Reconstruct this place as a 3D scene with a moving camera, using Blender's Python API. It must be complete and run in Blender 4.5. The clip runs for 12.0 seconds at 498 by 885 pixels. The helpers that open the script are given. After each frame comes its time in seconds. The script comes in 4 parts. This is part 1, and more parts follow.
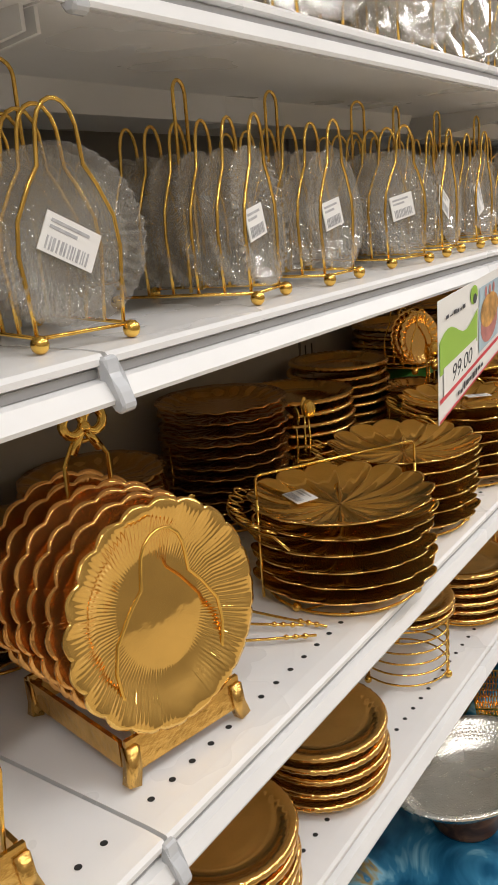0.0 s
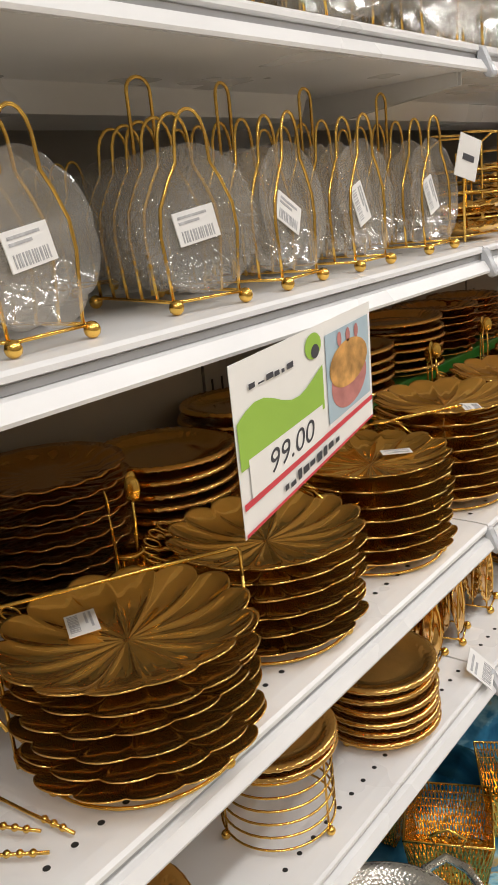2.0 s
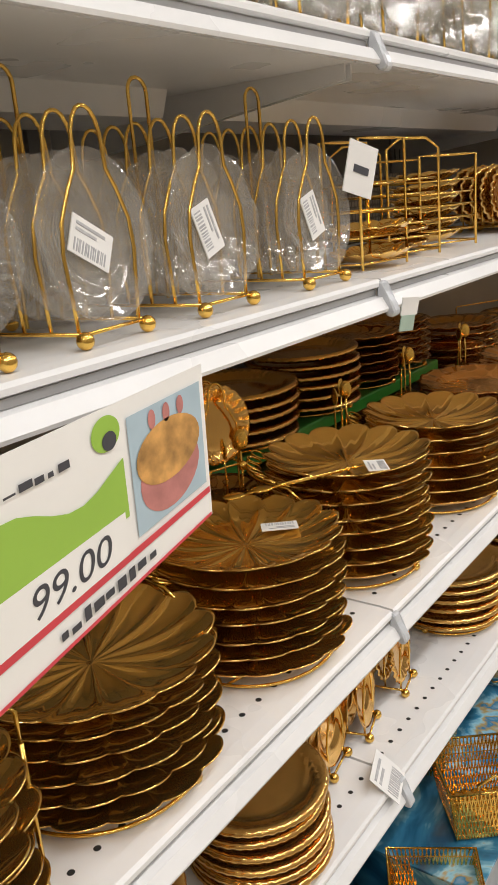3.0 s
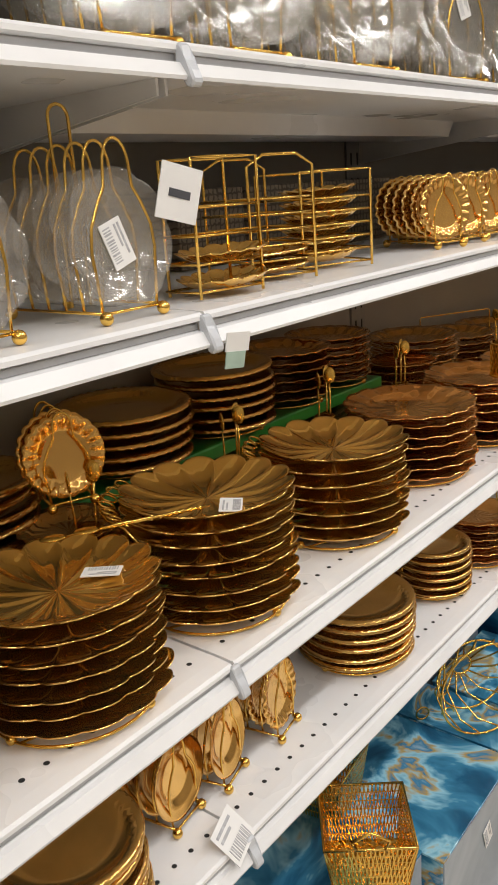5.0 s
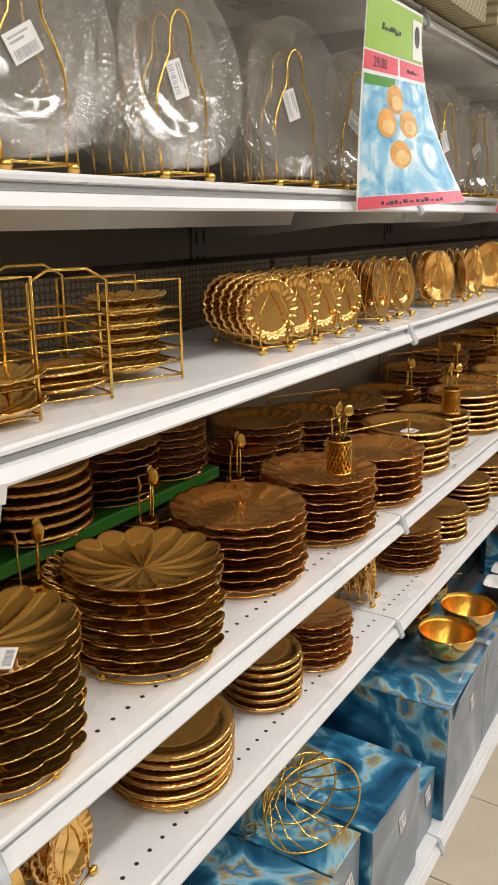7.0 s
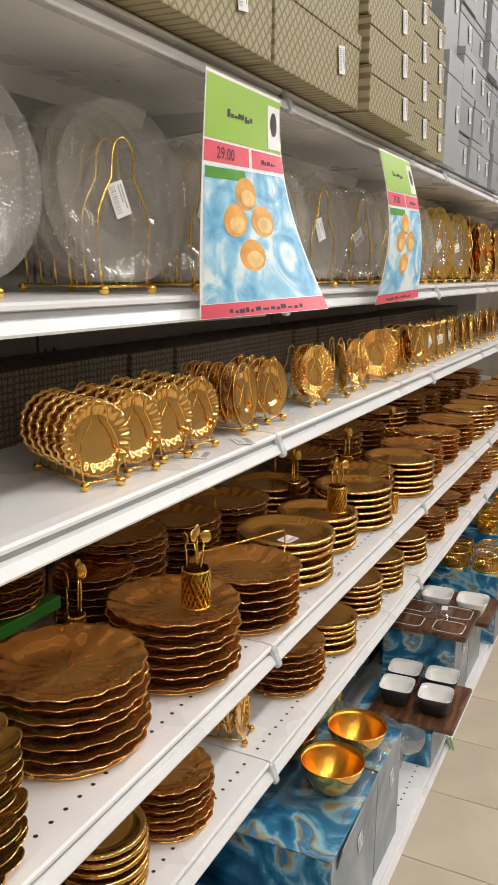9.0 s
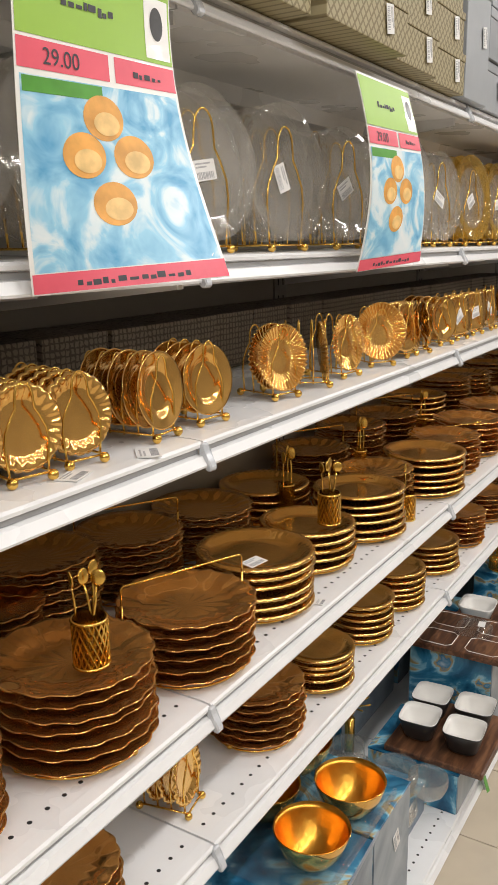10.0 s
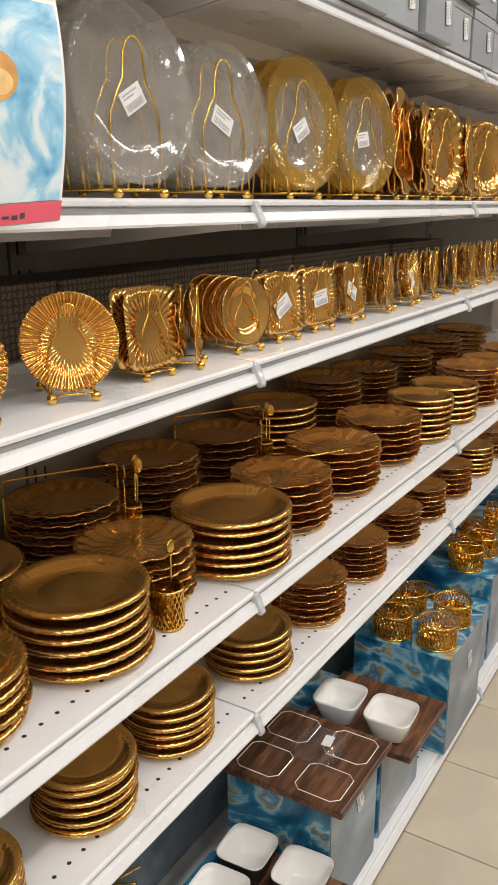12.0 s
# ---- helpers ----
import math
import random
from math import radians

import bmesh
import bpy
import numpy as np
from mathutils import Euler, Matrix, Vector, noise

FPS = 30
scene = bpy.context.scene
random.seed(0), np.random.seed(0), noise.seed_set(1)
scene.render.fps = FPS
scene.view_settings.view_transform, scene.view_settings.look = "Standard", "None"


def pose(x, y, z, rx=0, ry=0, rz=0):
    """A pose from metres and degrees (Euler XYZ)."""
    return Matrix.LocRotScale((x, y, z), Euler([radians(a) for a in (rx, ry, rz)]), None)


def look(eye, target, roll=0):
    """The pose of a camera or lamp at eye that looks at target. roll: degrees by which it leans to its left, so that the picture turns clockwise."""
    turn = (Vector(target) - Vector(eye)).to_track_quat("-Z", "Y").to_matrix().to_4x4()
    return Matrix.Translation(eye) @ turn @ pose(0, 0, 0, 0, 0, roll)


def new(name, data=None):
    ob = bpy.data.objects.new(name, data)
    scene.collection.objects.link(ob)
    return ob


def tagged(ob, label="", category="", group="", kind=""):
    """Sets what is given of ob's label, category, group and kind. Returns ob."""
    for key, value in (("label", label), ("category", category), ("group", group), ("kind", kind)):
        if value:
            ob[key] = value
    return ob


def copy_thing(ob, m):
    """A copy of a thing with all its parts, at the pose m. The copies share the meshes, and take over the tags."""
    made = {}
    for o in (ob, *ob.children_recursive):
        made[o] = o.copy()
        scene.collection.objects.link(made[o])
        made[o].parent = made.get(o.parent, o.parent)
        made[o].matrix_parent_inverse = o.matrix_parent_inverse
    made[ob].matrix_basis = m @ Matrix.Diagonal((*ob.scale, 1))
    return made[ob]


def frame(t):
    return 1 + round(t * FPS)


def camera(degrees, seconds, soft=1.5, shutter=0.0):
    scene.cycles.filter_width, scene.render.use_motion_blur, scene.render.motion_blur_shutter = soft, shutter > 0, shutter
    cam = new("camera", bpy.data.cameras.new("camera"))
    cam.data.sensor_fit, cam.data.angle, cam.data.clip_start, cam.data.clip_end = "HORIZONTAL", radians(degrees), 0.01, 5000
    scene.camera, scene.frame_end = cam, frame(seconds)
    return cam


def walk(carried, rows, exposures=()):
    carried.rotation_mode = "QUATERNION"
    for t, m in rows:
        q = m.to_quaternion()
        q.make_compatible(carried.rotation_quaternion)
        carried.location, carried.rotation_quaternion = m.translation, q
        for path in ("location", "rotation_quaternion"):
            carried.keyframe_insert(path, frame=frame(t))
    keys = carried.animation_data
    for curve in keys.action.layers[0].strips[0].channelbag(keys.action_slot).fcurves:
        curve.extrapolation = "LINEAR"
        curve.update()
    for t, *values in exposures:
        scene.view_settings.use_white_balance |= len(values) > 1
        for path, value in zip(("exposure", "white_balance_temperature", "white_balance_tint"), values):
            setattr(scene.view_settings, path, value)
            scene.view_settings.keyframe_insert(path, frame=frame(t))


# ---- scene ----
cam = camera(34.0, 12.0)
PATH = [
    (0, (-0.358, -0.357, 1.292), (1.203, 0.763, 0.736), -4.5),
    (0.5, (-0.258, -0.375, 1.292), (1.267, 0.793, 0.735), -5.5),
    (1, (-0.171, -0.405, 1.295), (1.324, 0.806, 0.75), -5.8),
    (1.5, (-0.091, -0.433, 1.297), (1.369, 0.825, 0.761), -5.8),
    (2, (0.032, -0.403, 1.293), (1.505, 0.824, 0.726), -5.9),
    (2.5, (0.151, -0.362, 1.3), (1.658, 0.822, 0.729), -4.8),
    (3, (0.263, -0.367, 1.298), (1.799, 0.78, 0.727), -5.0),
    (3.2, (0.323, -0.384, 1.303), (1.838, 0.793, 0.738), -4.8),
    (4.8, (0.448, -0.493, 1.315), (1.876, 0.778, 0.729), -4.3),
    (5, (0.452, -0.498, 1.314), (1.917, 0.729, 0.725), -4.1),
    (5.5, (0.492, -0.494, 1.316), (1.954, 0.709, 0.674), -4.7),
    (6, (0.551, -0.492, 1.358), (2.091, 0.649, 0.784), -1.4),
    (6.5, (0.581, -0.496, 1.379), (2.16, 0.595, 0.817), -0.7),
    (7, (0.602, -0.521, 1.396), (2.242, 0.494, 0.867), -0.5),
    (7.5, (0.61, -0.534, 1.411), (2.305, 0.406, 0.915), -0.1),
    (7.7, (0.61, -0.542, 1.417), (2.328, 0.372, 0.954), -0.2),
    (9.3, (0.922, -0.512, 1.471), (2.681, 0.346, 1.057), 0.8),
    (9.5, (0.986, -0.511, 1.462), (2.723, 0.374, 1.018), 0.3),
    (10, (1.195, -0.564, 1.447), (2.847, 0.462, 0.977), -0.9),
    (10.5, (1.414, -0.644, 1.451), (3.019, 0.446, 0.969), -0.6),
    (11, (1.601, -0.642, 1.431), (3.229, 0.397, 0.911), -0.4),
    (11.5, (1.82, -0.601, 1.444), (3.459, 0.421, 0.924), 0.0),
    (12, (2.006, -0.597, 1.429), (3.642, 0.408, 0.869), -0.2),
]
walk(cam, [(t, look(eye, target, roll)) for t, eye, target, roll in PATH], [(0.0, -1.08, 6500, 11), (12.0, -1.08, 6500, 11)])

# ---- light: rows of ceiling tubes over the aisle ----
world = bpy.data.worlds.new("world")
scene.world = world
world.use_nodes = True
world.node_tree.nodes["Background"].inputs[0].default_value = (1.0, 0.95, 0.88, 1)
world.node_tree.nodes["Background"].inputs[1].default_value = 0.12
TUBES = [(x, y) for y in (-1.05, -2.3) for x in (-1.2, 0.6, 2.4, 4.2, 6.0)]
TUBE_W, CEIL = 33.0, 3.0
for i, (x, y) in enumerate(TUBES):
    data = bpy.data.lights.new("tube_light", "AREA")
    data.shape, data.size, data.size_y = "RECTANGLE", 1.25, 0.14
    data.energy, data.color = TUBE_W, (1.0, 0.985, 0.97)
    lamp = new("tube_light", data)
    lamp.location = (x, y, CEIL - 0.075)

# ---- materials ----


def mat(name, colour, rough=0.5, metal=0.0, vary=0.1, size=30.0, bump=0.0, bump_size=200.0, per_object=0.0, coat=0.0):
    m = bpy.data.materials.new(name)
    m.use_nodes = True
    nt = m.node_tree
    b = nt.nodes["Principled BSDF"]
    tc = nt.nodes.new("ShaderNodeTexCoord")
    n1 = nt.nodes.new("ShaderNodeTexNoise")
    n1.inputs["Scale"].default_value, n1.inputs["Detail"].default_value = size, 5
    nt.links.new(tc.outputs["Object"], n1.inputs["Vector"])
    ramp = nt.nodes.new("ShaderNodeMapRange")
    ramp.inputs["From Min"].default_value, ramp.inputs["From Max"].default_value = 0.3, 0.7
    ramp.inputs["To Min"].default_value, ramp.inputs["To Max"].default_value = 1 - vary, 1 + vary * 0.5
    nt.links.new(n1.outputs[0], ramp.inputs["Value"])
    mul = nt.nodes.new("ShaderNodeVectorMath")
    mul.operation = "SCALE"
    mul.inputs[0].default_value = colour
    last = ramp.outputs[0]
    if per_object:
        info = nt.nodes.new("ShaderNodeObjectInfo")
        r2 = nt.nodes.new("ShaderNodeMapRange")
        r2.inputs["To Min"].default_value, r2.inputs["To Max"].default_value = 1 - per_object, 1 + per_object * 0.4
        nt.links.new(info.outputs["Random"], r2.inputs["Value"])
        mm = nt.nodes.new("ShaderNodeMath")
        mm.operation = "MULTIPLY"
        nt.links.new(last, mm.inputs[0])
        nt.links.new(r2.outputs[0], mm.inputs[1])
        last = mm.outputs[0]
    nt.links.new(last, mul.inputs["Scale"])
    nt.links.new(mul.outputs[0], b.inputs["Base Color"])
    rr = nt.nodes.new("ShaderNodeMapRange")
    rr.inputs["To Min"].default_value, rr.inputs["To Max"].default_value = rough * 0.75, min(1, rough * 1.3)
    n2 = nt.nodes.new("ShaderNodeTexNoise")
    n2.inputs["Scale"].default_value, n2.inputs["Detail"].default_value = size * 0.35, 4
    nt.links.new(tc.outputs["Object"], n2.inputs["Vector"])
    nt.links.new(n2.outputs[0], rr.inputs["Value"])
    nt.links.new(rr.outputs[0], b.inputs["Roughness"])
    b.inputs["Metallic"].default_value = metal
    b.inputs["Coat Weight"].default_value = coat
    if bump:
        n3 = nt.nodes.new("ShaderNodeTexNoise")
        n3.inputs["Scale"].default_value, n3.inputs["Detail"].default_value = bump_size, 3
        nt.links.new(tc.outputs["Object"], n3.inputs["Vector"])
        bp = nt.nodes.new("ShaderNodeBump")
        bp.inputs["Strength"].default_value, bp.inputs["Distance"].default_value = bump, 0.002
        nt.links.new(n3.outputs[0], bp.inputs["Height"])
        nt.links.new(bp.outputs[0], b.inputs["Normal"])
    return m


def clear(name, tint, milk=0.06, bump=0.0, bump_size=150.0, cloud=(0.86, 0.83, 0.78)):
    """Pressed clear glass: lets light through, with a fresnel gloss and a little milkiness."""
    m = bpy.data.materials.new(name)
    m.use_nodes = True
    nt = m.node_tree
    nt.nodes.remove(nt.nodes["Principled BSDF"])
    out = nt.nodes["Material Output"]
    tr = nt.nodes.new("ShaderNodeBsdfTransparent")
    tr.inputs[0].default_value = (*tint, 1)
    df = nt.nodes.new("ShaderNodeBsdfTranslucent")
    df.inputs[0].default_value = (*cloud, 1)
    dd = nt.nodes.new("ShaderNodeBsdfDiffuse")
    dd.inputs[0].default_value = (*cloud, 1)
    half = nt.nodes.new("ShaderNodeMixShader")
    nt.links.new(dd.outputs[0], half.inputs[1])
    nt.links.new(df.outputs[0], half.inputs[2])
    gl = nt.nodes.new("ShaderNodeBsdfGlossy")
    gl.inputs["Roughness"].default_value = 0.05
    lw = nt.nodes.new("ShaderNodeLayerWeight")
    lw.inputs[0].default_value = 0.5
    pw = nt.nodes.new("ShaderNodeMath")
    pw.operation, pw.inputs[1].default_value = "POWER", 3.0
    fr = nt.nodes.new("ShaderNodeMapRange")
    fr.inputs["To Min"].default_value, fr.inputs["To Max"].default_value = 0.035, 0.5
    nt.links.new(lw.outputs["Facing"], pw.inputs[0])
    nt.links.new(pw.outputs[0], fr.inputs["Value"])
    m1, m2 = nt.nodes.new("ShaderNodeMixShader"), nt.nodes.new("ShaderNodeMixShader")
    tc, nz, mr = nt.nodes.new("ShaderNodeTexCoord"), nt.nodes.new("ShaderNodeTexNoise"), nt.nodes.new("ShaderNodeMapRange")
    nz.inputs["Scale"].default_value = 25
    mr.inputs["To Min"].default_value, mr.inputs["To Max"].default_value = milk * 0.4, milk * 1.6
    nt.links.new(tc.outputs["Object"], nz.inputs["Vector"])
    nt.links.new(nz.outputs[0], mr.inputs["Value"])
    nt.links.new(mr.outputs[0], m1.inputs[0])
    nt.links.new(tr.outputs[0], m1.inputs[1])
    nt.links.new(half.outputs[0], m1.inputs[2])
    nt.links.new(fr.outputs[0], m2.inputs[0])
    nt.links.new(m1.outputs[0], m2.inputs[1])
    nt.links.new(gl.outputs[0], m2.inputs[2])
    if bump:
        n3, bp = nt.nodes.new("ShaderNodeTexNoise"), nt.nodes.new("ShaderNodeBump")
        n3.inputs["Scale"].default_value = bump_size
        bp.inputs["Strength"].default_value, bp.inputs["Distance"].default_value = bump, 0.003
        nt.links.new(tc.outputs["Object"], n3.inputs["Vector"])
        nt.links.new(n3.outputs[0], bp.inputs["Height"])
        for node in (gl, df, dd, lw):
            nt.links.new(bp.outputs[0], node.inputs["Normal"])
    nt.links.new(m2.outputs[0], out.inputs[0])
    return m


def swirl(name, stops, scale, rough=0.3, stretch=(1, 1, 1), warp=0.6, bands=0.0):
    """Marbled print or wood: warped noise through a colour ramp."""
    m = bpy.data.materials.new(name)
    m.use_nodes = True
    nt = m.node_tree
    b = nt.nodes["Principled BSDF"]
    tc, mp = nt.nodes.new("ShaderNodeTexCoord"), nt.nodes.new("ShaderNodeMapping")
    mp.inputs["Scale"].default_value = stretch
    info = nt.nodes.new("ShaderNodeObjectInfo")
    off = nt.nodes.new("ShaderNodeMath")
    off.operation = "MULTIPLY"
    off.inputs[1].default_value = 7.0
    nt.links.new(info.outputs["Random"], off.inputs[0])
    nt.links.new(off.outputs[0], mp.inputs["Location"])
    nt.links.new(tc.outputs["Object"], mp.inputs["Vector"])
    n = nt.nodes.new("ShaderNodeTexNoise")
    n.inputs["Scale"].default_value, n.inputs["Detail"].default_value, n.inputs["Distortion"].default_value = scale, 4, warp * 3
    nt.links.new(mp.outputs[0], n.inputs["Vector"])
    cr = nt.nodes.new("ShaderNodeValToRGB")
    els = cr.color_ramp.elements
    for k, (p, c) in enumerate(stops):
        el = els[k] if k < 2 else els.new(p)
        el.position, el.color = p, (*c, 1)
    nt.links.new(n.outputs[0], cr.inputs[0])
    nt.links.new(cr.outputs[0], b.inputs["Base Color"])
    b.inputs["Roughness"].default_value = rough
    return m


def printed(name, base, ink, kind):
    """Card with a fine printed pattern."""
    m = bpy.data.materials.new(name)
    m.use_nodes = True
    nt = m.node_tree
    b = nt.nodes["Principled BSDF"]
    tc = nt.nodes.new("ShaderNodeTexCoord")
    mp = nt.nodes.new("ShaderNodeMapping")
    mp.inputs["Rotation"].default_value = (0.0, radians(45), 0.0) if kind == "lattice" else (0, 0, 0)
    nt.links.new(tc.outputs["Object"], mp.inputs["Vector"])
    w = nt.nodes.new("ShaderNodeTexWave")
    w.inputs["Scale"].default_value = 24 if kind == "lattice" else 30
    w.bands_direction = "X"
    w2 = nt.nodes.new("ShaderNodeTexWave")
    w2.inputs["Scale"].default_value = w.inputs["Scale"].default_value
    w2.bands_direction = "Z"
    for q in (w, w2):
        q.inputs["Distortion"].default_value = 0.0 if kind == "lattice" else 3.0
        q.inputs["Detail Scale"].default_value = 4.0
        nt.links.new(mp.outputs[0], q.inputs["Vector"])
    mx = nt.nodes.new("ShaderNodeMath")
    mx.operation = "MAXIMUM"
    nt.links.new(w.outputs[1], mx.inputs[0])
    nt.links.new(w2.outputs[1], mx.inputs[1])
    mr = nt.nodes.new("ShaderNodeMapRange")
    mr.inputs["From Min"].default_value, mr.inputs["From Max"].default_value = 0.72, 0.92
    nt.links.new(mx.outputs[0], mr.inputs["Value"])
    mix = nt.nodes.new("ShaderNodeMix")
    mix.data_type = "RGBA"
    mix.inputs[6].default_value, mix.inputs[7].default_value = (*base, 1), (*ink, 1)
    nt.links.new(mr.outputs[0], mix.inputs[0])
    nt.links.new(mix.outputs[2], b.inputs["Base Color"])
    b.inputs["Roughness"].default_value = 0.6
    return m


def hammered(name, colour, rough, scale, depth):
    """Metal beaten into small round dimples."""
    m = mat(name, colour, rough, 1.0, vary=0.1, size=30)
    nt = m.node_tree
    tc, vo, bp = nt.nodes.new("ShaderNodeTexCoord"), nt.nodes.new("ShaderNodeTexVoronoi"), nt.nodes.new("ShaderNodeBump")
    vo.inputs["Scale"].default_value = scale
    vo.inputs["Randomness"].default_value = 0.35
    bp.inputs["Strength"].default_value, bp.inputs["Distance"].default_value = depth, 0.003
    nt.links.new(tc.outputs["Object"], vo.inputs["Vector"])
    nt.links.new(vo.outputs["Distance"], bp.inputs["Height"])
    nt.links.new(bp.outputs[0], nt.nodes["Principled BSDF"].inputs["Normal"])
    return m


WHITE = mat("white_enamel", (0.80, 0.80, 0.80), 0.28, vary=0.05, size=9, bump=0.02, bump_size=300)
GROOVE = mat("ticket_groove_grey", (0.42, 0.42, 0.42), 0.45, vary=0.06)
CLIP = mat("clip_plastic", (0.55, 0.57, 0.60), 0.22, vary=0.06, size=20)
PANEL = mat("back_panel_grey", (0.34, 0.32, 0.285), 0.55, vary=0.08, size=5)
POST = mat("post_steel", (0.30, 0.29, 0.27), 0.45, vary=0.1)
HOLE = mat("hole_dark", (0.02, 0.02, 0.02), 0.8, vary=0.0)
GOLD = mat("gold_plated", (0.92, 0.59, 0.17), 0.06, 0.94, vary=0.10, size=14, bump=0.10, bump_size=40, per_object=0.12)
GOLD_ROPE = mat("gold_bright", (0.86, 0.52, 0.16), 0.13, 0.95, vary=0.12, size=20, per_object=0.1)
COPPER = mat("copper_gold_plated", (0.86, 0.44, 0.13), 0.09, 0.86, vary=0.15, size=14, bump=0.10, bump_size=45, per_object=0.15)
DARKGOLD = mat("bronze_gold_plated", (0.80, 0.44, 0.13), 0.10, 0.86, vary=0.16, size=12, bump=0.10, bump_size=45, per_object=0.15)
WIRE = mat("gold_wire", (0.88, 0.56, 0.13), 0.2, 1.0, vary=0.08, size=40)
PIERCED = mat("gold_pierced", (0.82, 0.50, 0.14), 0.25, 1.0, vary=0.2, size=60, bump=0.6, bump_size=120)
SILVER = hammered("silver_hammered", (0.86, 0.83, 0.77), 0.26, 230, 0.35)
GOLD_HAMMERED = hammered("gold_hammered", (0.88, 0.54, 0.16), 0.16, 110, 0.8)
GLASS = clear("pressed_glass", (0.985, 0.98, 0.965), 0.13, bump=0.02, bump_size=70)
GLASS_PLAIN = clear("rippled_glass", (0.985, 0.98, 0.965), 0.15, bump=0.05, bump_size=30)
GLASS_GOLD = clear("gold_tinted_glass", (0.95, 0.84, 0.45), 0.30, bump=0.08, bump_size=70, cloud=(0.72, 0.50, 0.12))
ACRYLIC = clear("clear_plastic", (0.965, 0.97, 0.975), 0.03)
PAPER = mat("label_paper", (0.80, 0.79, 0.77), 0.6, vary=0.03)
LABEL_INK = mat("label_print", (0.46, 0.46, 0.47), 0.6, vary=0.3, size=200)
INK = mat("label_ink", (0.06, 0.06, 0.07), 0.6, vary=0.0)
SIGN_WHITE = mat("sign_paper", (0.90, 0.89, 0.86), 0.4, vary=0.04, size=12, coat=0.3)
SIGN_GREEN = mat("sign_green", (0.33, 0.55, 0.08), 0.4, vary=0.06, size=12)
SIGN_RED = mat("sign_red", (0.66, 0.06, 0.08), 0.4, vary=0.06)
SIGN_PINK = mat("sign_pink", (0.80, 0.12, 0.17), 0.4, vary=0.06)
SIGN_SKY = swirl("sign_picture_blue", [(0.3, (0.10, 0.36, 0.62)), (0.75, (0.80, 0.86, 0.88)), (0.5, (0.32, 0.62, 0.80)), (0.6, (0.70, 0.82, 0.87))], 16, 0.4)
SIGN_PALE = mat("sign_picture_pale", (0.45, 0.58, 0.66), 0.4, vary=0.15, size=20)
SIGN_GOLD = mat("sign_picture_gold", (0.62, 0.33, 0.10), 0.4, vary=0.5, size=70)
SIGN_ROSE = mat("sign_picture_rose", (0.55, 0.22, 0.20), 0.4, vary=0.3, size=50)
SIGN_PEACH = mat("sign_picture_peach", (0.85, 0.42, 0.10), 0.4, vary=0.35, size=30)
SIGN_CREAM = mat("sign_picture_cream", (0.90, 0.60, 0.24), 0.4, vary=0.25, size=60)
MARBLE = swirl("blue_marble_print", [(0.25, (0.005, 0.03, 0.075)), (0.80, (0.75, 0.85, 0.88)), (0.40, (0.012, 0.10, 0.20)), (0.50, (0.04, 0.21, 0.36)), (0.56, (0.28, 0.55, 0.68)), (0.60, (0.42, 0.30, 0.10)), (0.63, (0.04, 0.20, 0.36))], 6.5, 0.22, warp=0.55)
BOXEND = swirl("pale_marble_print", [(0.3, (0.10, 0.14, 0.19)), (0.75, (0.42, 0.47, 0.52)), (0.5, (0.21, 0.26, 0.31))], 4.5, 0.3, warp=0.5)
WOOD = swirl("walnut", [(0.3, (0.045, 0.017, 0.008)), (0.7, (0.24, 0.11, 0.05)), (0.5, (0.10, 0.042, 0.02))], 9, 0.4, stretch=(1, 7, 7), warp=0.25)
CERAMIC = mat("white_ceramic", (0.84, 0.82, 0.78), 0.12, vary=0.03, coat=0.5)
BLACKBOWL = mat("dark_glaze", (0.03, 0.028, 0.027), 0.3, vary=0.2)
GREEN = mat("green_board", (0.03, 0.20, 0.025), 0.3, vary=0.2, size=8)
LEAF = mat("green_tag", (0.10, 0.35, 0.05), 0.4, vary=0.2)
TAPE = mat("pale_green_tape", (0.38, 0.50, 0.42), 0.4, vary=0.15)
TILE = mat("cream_floor_tile", (0.62, 0.54, 0.42), 0.22, vary=0.10, size=6, bump=0.03, bump_size=30, per_object=0.06)
GROUT = mat("grout_brown", (0.16, 0.13, 0.10), 0.8, vary=0.2)
WALL = mat("store_wall", (0.34, 0.30, 0.25), 0.7, vary=0.15, size=2)
CEILING = mat("ceiling_board", (0.70, 0.68, 0.64), 0.8, vary=0.06, size=3)
GREYBOX = mat("grey_card", (0.34, 0.36, 0.38), 0.5, vary=0.12, size=8, per_object=0.15)
OLIVEBOX = printed("olive_patterned_card", (0.36, 0.31, 0.18), (0.20, 0.16, 0.08), "lattice")
BROWNBOX = printed("grey_brown_patterned_card", (0.26, 0.22, 0.17), (0.10, 0.08, 0.06), "scroll")
SHRINK = clear("film_wrap", (0.97, 0.97, 0.97), 0.05)
LAMP = bpy.data.materials.new("tube_diffuser")
LAMP.use_nodes = True
LAMP.node_tree.nodes["Principled BSDF"].inputs["Emission Color"].default_value = (1, 0.95, 0.87, 1)
LAMP.node_tree.nodes["Principled BSDF"].inputs["Emission Strength"].default_value = 6.0

# ---- mesh helpers ----


def mesh_of(name, bm, material, smooth=False):
    bmesh.ops.recalc_face_normals(bm, faces=bm.faces)
    me = bpy.data.meshes.new(name)
    bm.to_mesh(me)
    bm.free()
    me.materials.append(material)
    if smooth:
        for p in me.polygons:
            p.use_smooth = True
    return me


def part(name, bm, material, parent=None, label="", smooth=False):
    ob = new(name, bm if isinstance(bm, bpy.types.Mesh) else mesh_of(name, bm, material, smooth))
    ob.parent = parent
    if label:
        tagged(ob, label)
    return ob


